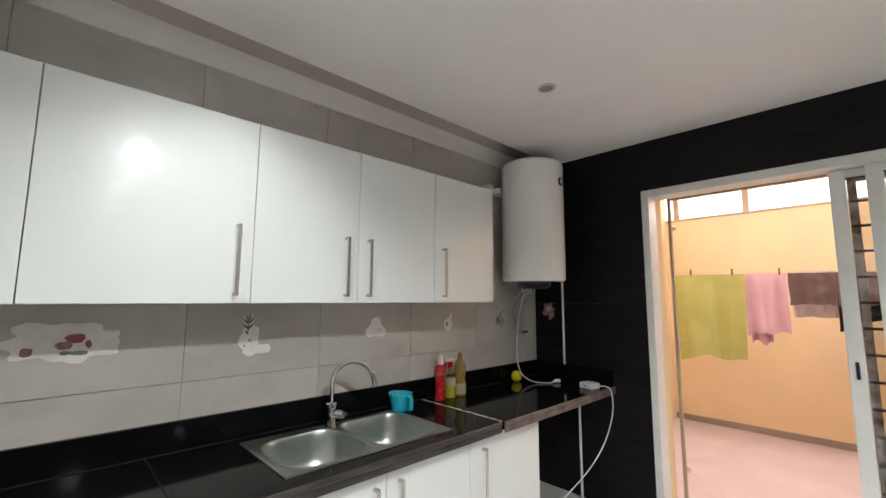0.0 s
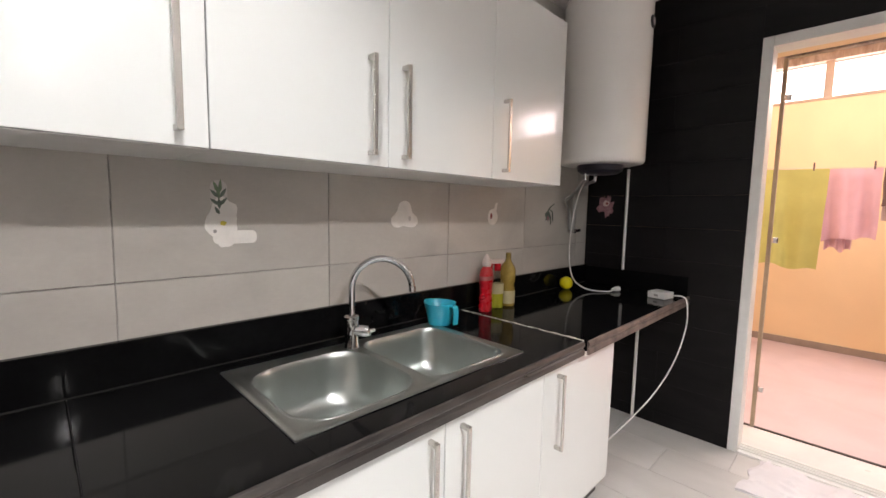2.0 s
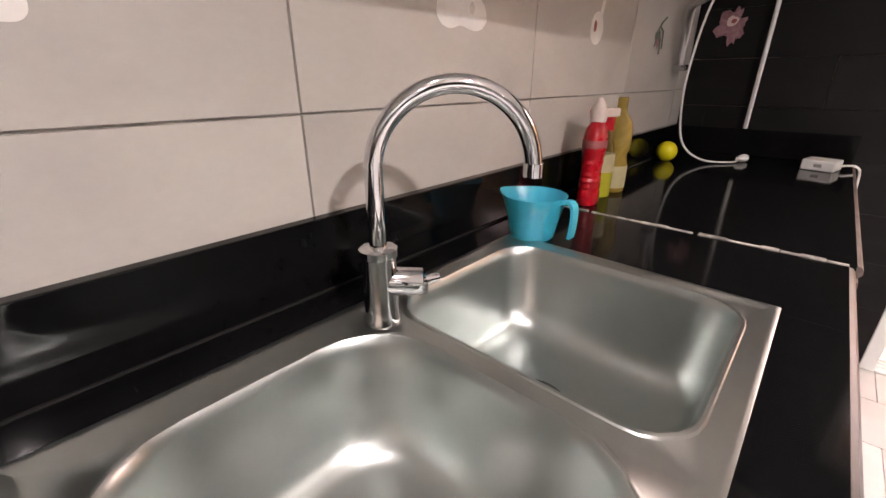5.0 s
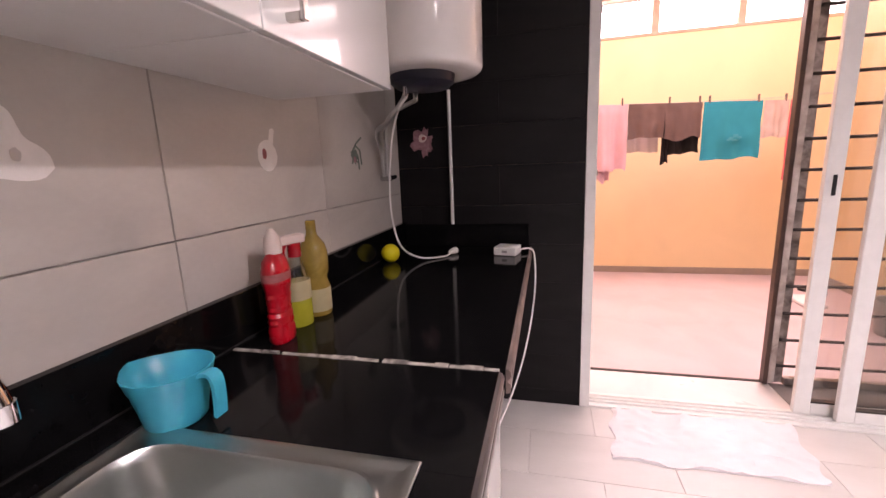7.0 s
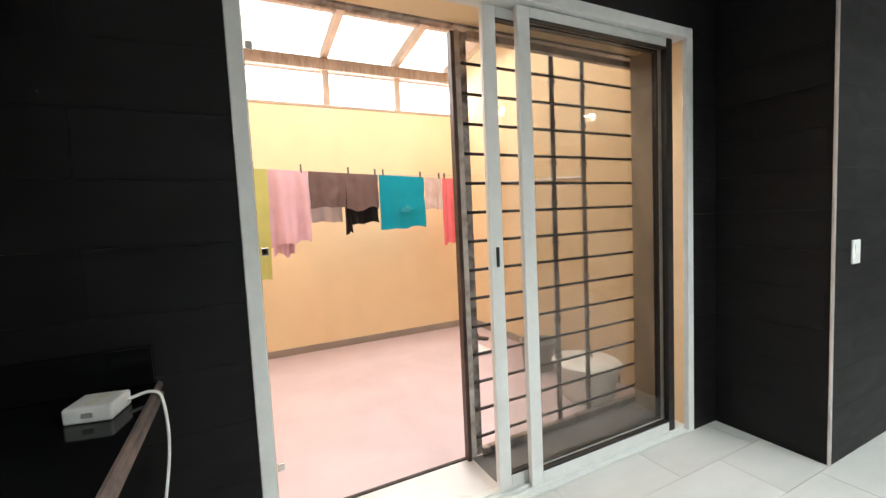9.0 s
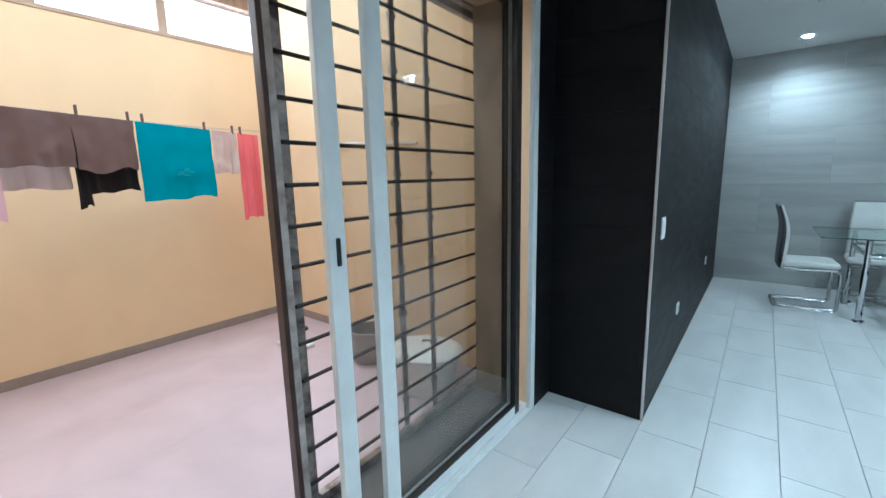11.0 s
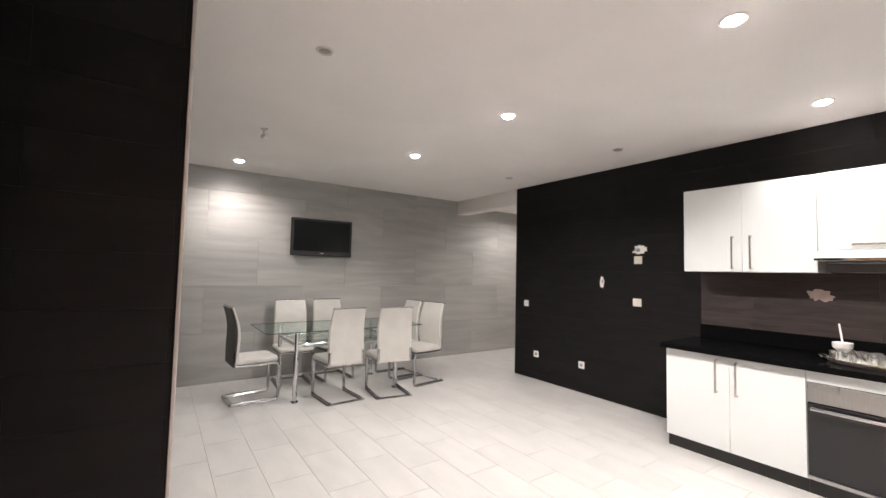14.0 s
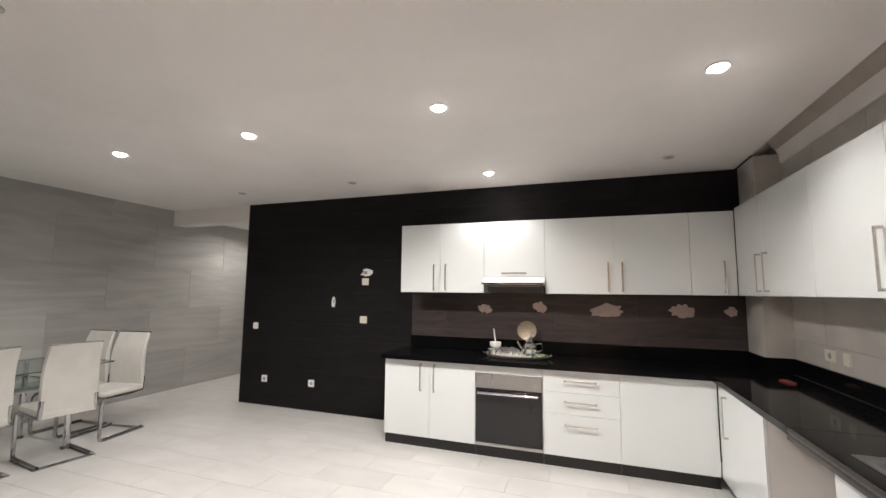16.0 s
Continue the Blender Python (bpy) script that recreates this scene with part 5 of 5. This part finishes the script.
def chair(m, shaded_back=False):
    """A cantilever chair that faces local +y: its back is at local -y."""
    c = thing("dining_chair", m, "cream leather cantilever dining chair with chrome frame and curved back", "chair", "chairs round the table")
    rows = []
    for k in range(15):
        t = k / 14
        z = 0.40 + 0.61 * t
        y = -0.20 - 0.045 * math.sin(t * math.pi * 0.95) * -1.0 * (1 - t) - 0.05 * t * t - 0.015 * math.sin(t * 6.3)
        w = 0.205 - 0.012 * t + 0.01 * math.sin(t * 3.1)
        th = 0.018 + 0.010 * math.sin(math.pi * min(1, t * 1.1))
        rows.append([(x, yy, z) for x, yy in ((-w, y), (-w + 0.012, y + th), (0.0, y + th + 0.004), (w - 0.012, y + th), (w, y), (w - 0.012, y - th * 0.7), (0.0, y - th * 0.8), (-w + 0.012, y - th * 0.7))])
    part("backrest", loops(rows, True, None, True), leather, c, "", True)
    # a dark sheet paints the shade on the chair's outer back
    if shaded_back:
        back = [[(x, y - 0.002, z) for x, y, z in r[4:8] + r[:1]] + [(x, y - 0.010, z) for x, y, z in reversed(r[4:8] + r[:1])] for r in rows]
        part("back_shell", loops(back, True, None, True), dark_grey_and_shade, c, "dark grey sheet for the shade on the outer back", True)
    yt = -0.25 - 0.0
    part("top_bar", tube([(-0.19, yt - 0.006, 1.014), (0.19, yt - 0.006, 1.014)], 0.010, 10), chair_chrome, c, "chrome top bar", True)
    seat = []
    for q, z in ((0.012, 0.418), (0.0, 0.430), (0.0, 0.452), (0.010, 0.466), (0.035, 0.472)):
        seat.append([(x, y, z + 0.006 * math.sin((y + 0.2) * 6)) for x, y in rounded_loop(-0.215 + q, -0.215 + q, 0.215 - q, 0.235 - q, 0.045)])
    part("seat", loops(seat, True, None, True), leather, c, "", True)
    for s in (-1, 1):
        x = s * 0.19
        pts = [(x, -0.205, 0.55), (x, -0.20, 0.425), (x, -0.17, 0.405), (x, 0.0, 0.40), (x, 0.19, 0.405), (x, 0.232, 0.385), (x, 0.242, 0.34), (x, 0.242, 0.08), (x, 0.235, 0.03), (x, 0.20, 0.016), (x, 0.0, 0.0157), (x, -0.20, 0.0157), (x * 0.97, -0.232, 0.0157)]
        part("leg", tube(smooth_path(pts, 4), 0.017, 10), chair_chrome, c, "chrome tube leg", True)
        part("runner", box(x - 0.027, -0.245, 0.0, x + 0.027, 0.225, 0.012, 0.004), chair_chrome, c, "flat chrome floor runner")
    part("foot_bar", box(-0.165, -0.245, 0.0, 0.165, -0.195, 0.012, 0.004), chair_chrome, c)
    part("cross_bar", tube([(-0.19, 0.17, 0.398), (0.19, 0.17, 0.398)], 0.010, 10), chair_chrome, c, "", True)
    return c


first = chair(pose(2.60, -0.16, 0, 0, 0, 184))
for x, y, rz in ((2.02, -0.06, 172), (2.87, -1.04, -3), (2.34, -1.08, 4), (1.44, -0.31, -80), (1.50, -0.78, -88)):
    copy_thing(first, pose(x, y, 0, 0, 0, rz))

chair(pose(3.43, -0.60, 0, 0, 0, 94), True)

# ---- cloth at the threshold ----


def draped(name, m, w, h, mat, label, category, seed, fold=0.02, n=26, sag=0.0, hem=0.03, taper=0.0):
    """A cloth that hangs from its top edge: local x along the line, z down from 0, folds along y."""
    t = thing(name, m, label, category, "washing on the line")
    bm = bmesh.new()
    front, back = [], []
    for j in range(n + 1):
        v = j / n
        rf, rb = [], []
        for i in range(n + 1):
            u = i / n
            grow = 0.15 + 0.85 * v
            y = fold * grow * (math.sin(u * 9 + seed + v * 0.8) + 0.6 * math.sin(u * 21 + seed * 2.3 + v)) + 0.01 * noise.noise(Vector((u * 4, v * 4, seed)))
            zz = -h * v * (1 + hem * noise.noise(Vector((u * 2.5, 0, seed + 5))) * 1.5) - sag * math.sin(math.pi * u) * (1 - v)
            x = (u - 0.5) * w * (1 - taper * v) + 0.012 * v * noise.noise(Vector((u * 3, v * 2, seed + 9)))
            rf.append(bm.verts.new((x, y + 0.0025, zz)))
            rb.append(bm.verts.new((x, y - 0.0025, zz)))
        front.append(rf)
        back.append(rb)
    for j in range(n):
        for i in range(n):
            bm.faces.new((front[j][i], front[j][i + 1], front[j + 1][i + 1], front[j + 1][i]))
            bm.faces.new((back[j][i], back[j + 1][i], back[j + 1][i + 1], back[j][i + 1]))
    for j in range(n):
        bm.faces.new((front[j][0], front[j + 1][0], back[j + 1][0], back[j][0]))
        bm.faces.new((front[j][n], back[j][n], back[j + 1][n], front[j + 1][n]))
    for i in range(n):
        bm.faces.new((front[n][i], front[n][i + 1], back[n][i + 1], back[n][i]))
        bm.faces.new((front[0][i], back[0][i], back[0][i + 1], front[0][i + 1]))
    part("fabric", bm, mat, t, "", True)
    return t


rag = thing("floor_cloth", pose(4.60, 4.54, 0.0), "crumpled white cotton cloth lying at the door", "cloth")
bm = bmesh.new()
n = 44
grid = []
for j in range(n + 1):
    row = []
    for i in range(n + 1):
        u, v = i / n, j / n
        x = -0.20 + 0.40 * u + 0.02 * noise.noise(Vector((v * 5, 1, 2)))
        y = -0.40 + 0.80 * v + 0.03 * noise.noise(Vector((u * 4, 7, 2))) - 0.05 * u + 0.02
        a = noise.noise(Vector((u * 3.1, v * 5.2, 4.0)))
        z = 0.004 + 0.022 * max(0, 0.55 - abs(a) * 3.2) + 0.006 * abs(noise.noise(Vector((u * 9, v * 12, 1))))
        row.append(bm.verts.new((x, y, z)))
    grid.append(row)
for j in range(n):
    for i in range(n):
        bm.faces.new((grid[j][i], grid[j][i + 1], grid[j + 1][i + 1], grid[j + 1][i]))
edge = [grid[0][i] for i in range(n + 1)] + [grid[j][n] for j in range(1, n + 1)] + [grid[n][i] for i in range(n - 1, -1, -1)] + [grid[j][0] for j in range(n - 1, 0, -1)]
low = [bm.verts.new((v.co.x, v.co.y, 0.0005)) for v in edge]
for k in range(len(edge)):
    j = (k + 1) % len(edge)
    bm.faces.new((edge[k], low[k], low[j], edge[j]))
part("fabric", bm, rag_cloth, rag, "", True)

# ---- patio: washing line and oddments ----
SLANT = 0.33


def line_x(y):
    return 7.30 - SLANT * (y - 3.5)


LINE_TURN = math.degrees(math.atan2(1.0, -SLANT))
line = thing("washing_line", pose(0, 0, 0), "thin washing line strung across the patio", "washing line")
for dx, z in ((0.0, 1.775), (0.16, 1.80)):
    part("cord", tube(smooth_path([(line_x(y) + dx, y, z + dz) for y, dz in ((PS, 0.06), (3.3, 0.015), (4.2, 0.0), (5.1, 0.005), (PN, 0.05))], 5), 0.0025, 6), rope, line)


def hung(name, y0, y1, h, mat, label, seed, z=1.775, dx=0.0, **k):
    y = (y0 + y1) / 2
    return draped(name, pose(line_x(y) + dx - 0.006, y, z + 0.004, 0, 0, LINE_TURN), (y1 - y0) * math.hypot(1, SLANT), h, mat, label, "laundry", seed, **k)


hung("bath_towel", 4.85, 5.46, 0.87, lime_cloth, "lime green towel hanging on the washing line", 1.0, fold=0.034, taper=0.10, hem=0.06)
hung("pink_top", 4.53, 4.86, 0.60, pink_cloth, "pink cotton top hanging on the washing line", 2.0, fold=0.026, hem=0.06)
hung("pink_top", 4.655, 4.855, 0.70, pink_cloth, "pink sleeve of a top on the washing line", 2.6, fold=0.016, dx=0.05, taper=0.15, hem=0.05)
hung("brown_shorts", 4.19, 4.52, 0.31, brown_cloth, "dark brown shorts hanging on the washing line", 3.0, fold=0.014, hem=0.08)
hung("brown_shorts", 3.845, 4.185, 0.32, brown_cloth, "dark brown shorts hanging on the washing line", 3.7, fold=0.014, hem=0.08)
hung("pale_vest", 4.19, 4.52, 0.46, pale_cloth, "pale cotton vest hanging behind the shorts", 5.0, dx=0.16, z=1.80)
hung("black_leggings", 3.84, 4.13, 0.46, black_cloth, "black leggings hanging behind the shorts", 6.0, dx=0.08, hem=0.05)
hung("black_leggings", 4.13, 4.19, 0.55, black_cloth, "narrow black strap of leggings on the line", 6.4, dx=0.06, fold=0.006)
shirt = hung("teal_shirt", 3.28, 3.83, 0.53, blue_cloth, "teal cotton t-shirt with a pale print on the line", 7.0, fold=0.014, hem=0.05)
hung("check_cloth", 3.03, 3.26, 0.34, check_cloth, "small greyish pink checked cloth on the line", 8.0, fold=0.01)
hung("coral_top", 2.80, 3.01, 0.74, coral_cloth, "coral red top hanging on the washing line", 9.0, fold=0.02, hem=0.06)
random.seed(4)
for x, z, w, h in ((-0.07, -0.33, 0.030, 0.014), (-0.03, -0.315, 0.034, 0.020), (0.01, -0.335, 0.036, 0.014), (-0.02, -0.355, 0.05, 0.012), (0.04, -0.35, 0.024, 0.014)):
    ring = [(x + w * (0.8 + random.uniform(-0.3, 0.3)) * math.cos(a), z + h * (0.8 + random.uniform(-0.3, 0.3)) * math.sin(a)) for a in [k * math.pi / 7 for k in range(14)]]
    part("print", loops([[(px, q, pz) for px, pz in ring] for q in (0.024, 0.026)], True, None, True), print_cloth, shirt, "pale faded print")
peg0 = thing("clothes_peg", pose(line_x(5.30), 5.30, 1.765), "small dark clothes peg on the line", "peg", "clothes pegs")
part("jaw", box(-0.012, -0.006, 0.0, -0.002, 0.006, 0.07, 0.002), brown_cloth, peg0)
part("jaw", box(0.002, -0.006, 0.0, 0.012, 0.006, 0.07, 0.002), brown_cloth, peg0)
for y in (4.95, 4.58, 4.15, 3.87, 3.78, 3.32, 3.06, 2.98):
    copy_thing(peg0, pose(line_x(y), y, 1.765))

tub = thing("storage_tub", pose(5.56, 2.82, PF, 0, 0, 12), "round white plastic tub with a loose lid on the patio", "tub")
part("body", lathe([(0, 0.0), (0.155, 0.0), (0.165, 0.012), (0.205, 0.235), (0.218, 0.242), (0.218, 0.258), (0.20, 0.26), (0, 0.255)], (0, 0, 0), 44, None, (1.15, 1.0)), white_plastic, tub, "", True)
lid = part("lid", lathe([(0.222, 0.262), (0.226, 0.270), (0.215, 0.284), (0.17, 0.296), (0.08, 0.302), (0, 0.303)], (0, 0, 0), 44, None, (1.15, 1.0)), white_plastic, tub, "", True)
part("grip", tube(smooth_path([(-0.03, -0.03, 0.300), (-0.02, -0.03, 0.318), (0.03, -0.03, 0.318), (0.04, -0.03, 0.300)], 4), 0.007, 8), dark_grey_and_shade, lid, "dark grip", True)
bin_ = thing("waste_bin", pose(6.22, 2.74, PF), "grey plastic bin beside the patio wall", "bin")
part("body", lathe([(0, 0.0), (0.13, 0.0), (0.135, 0.01), (0.155, 0.24), (0.165, 0.245), (0.165, 0.26), (0.148, 0.258), (0.125, 0.02), (0, 0.015)], (0, 0, 0), 36), lens_off, bin_, "", True)
sl = thing("slipper", pose(7.30, 2.72, PF, 0, 0, 35), "black rubber slipper on the patio floor", "slipper")
part("sole", loops([[(x, y, z) for x, y in rounded_loop(-0.12, -0.042, 0.12, 0.042, 0.04)] for z in (0.0, 0.022)], True, None, True), black_plastic, sl)
part("strap", tube(smooth_path([(0.03, -0.042, 0.018), (0.03, -0.02, 0.06), (0.03, 0.02, 0.06), (0.03, 0.042, 0.018)], 4), 0.012, 8), black_plastic, sl)
tb = thing("floor_towel", pose(6.95, 2.95, PF), "folded white towel on the patio floor", "towel")
part("fold", box(-0.16, -0.09, 0.0, 0.16, 0.09, 0.035, 0.012, 3), rag_cloth, tb)
stick = thing("broom_stick", pose(0, 0, 0), "thin pole leaning along the patio side wall", "pole")
part("pole", tube([(5.9, PS + 0.03, 1.62), (7.2, PS + 0.03, 1.70)], 0.012, 8), ring_mat, stick)

# ---- tiles ----
lay_tiles(floor, floor_tile, (0, 0, 0), (0, 1, 0), (-1, 0, 0), (SOUTH, -PART_X, NORTH, 0.0), 0.60, 0.30, 0.0016, 0.0066, 0.215, -0.05, 0.5)
lay_tiles(floor, floor_tile, (0, 0, 0), (0, 1, 0), (-1, 0, 0), (PART_Y, -EAST, NORTH, -PART_X - 0.0013), 0.60, 0.30, 0.0016, 0.0066, 0.215, -0.05, 0.5)
lay_tiles(floor, floor_tile, (0, 0, 0), (0, 1, 0), (-1, 0, 0), (SOUTH, 0.0013, 0.0, 2.6), 0.60, 0.30, 0.0016, 0.0066, 0.215, -0.05, 0.5)
lay_tiles(wall_north, beige_tile, (0, NORTH, 0), (1, 0, 0), (0, 0, 1), (0.386, 0.0, EAST, CEIL), 0.632, 0.60, 0.003, 0.005, 0.228, -0.05)
lay_tiles(wall_west, dark_tile, (0, 0, 0), (0, 1, 0), (0, 0, 1), (0.004, 0.0, 2.50, CEIL), 1.20, 0.20, 0.0004, 0.005, 0.1, 0.08, 0.35)
lay_tiles(wall_west, dark_tile_lit, (0, 0, 0), (0, 1, 0), (0, 0, 1), (2.50, 0.88, 5.81, 1.56), 1.20, 0.20, 0.0004, 0.005, 0.1, 0.08, 0.35)
lay_tiles(wall_west, dark_tile, (0, 0, 0), (0, 1, 0), (0, 0, 1), (2.50, 1.56, 5.81, CEIL), 1.20, 0.20, 0.0004, 0.005, 0.1, 0.08, 0.35)
lay_tiles(wall_east, dark_tile, (EAST, 0, 0), (0, -1, 0), (0, 0, 1), (-NORTH, 0.0, -DOOR_N, CEIL), 1.20, 0.20, 0.0004, 0.005, 0.1, 0.08, 0.35)
lay_tiles(wall_east, dark_tile, (EAST, 0, 0), (0, -1, 0), (0, 0, 1), (-DOOR_N, DOOR_H, -DOOR_S, CEIL), 1.20, 0.20, 0.0004, 0.005, 0.1, 0.08, 0.35)
lay_tiles(wall_east, dark_tile, (EAST, 0, 0), (0, -1, 0), (0, 0, 1), (-DOOR_S, 0.0, -PART_Y, CEIL), 1.20, 0.20, 0.0004, 0.005, 0.1, 0.08, 0.35)
lay_tiles(wall_partition, dark_tile, (0, PART_Y, 0), (-1, 0, 0), (0, 0, 1), (-EAST, 0.0, -PART_X - 0.008, CEIL), 1.20, 0.20, 0.0004, 0.005, 0.1, 0.08, 0.35)
lay_tiles(wall_partition, dark_tile, (PART_X, 0, 0), (0, -1, 0), (0, 0, 1), (-PART_Y + 0.006, 0.0, -SOUTH, CEIL), 1.20, 0.20, 0.0004, 0.005, 0.1, 0.08, 0.35)
lay_tiles(wall_south, grey_tile, (0, SOUTH, 0), (-1, 0, 0), (0, 0, 1), (-PART_X, 0.0, 2.6, CEIL), 1.20, 0.60, 0.0012, 0.005, 0.35, 0.0, 0.5)
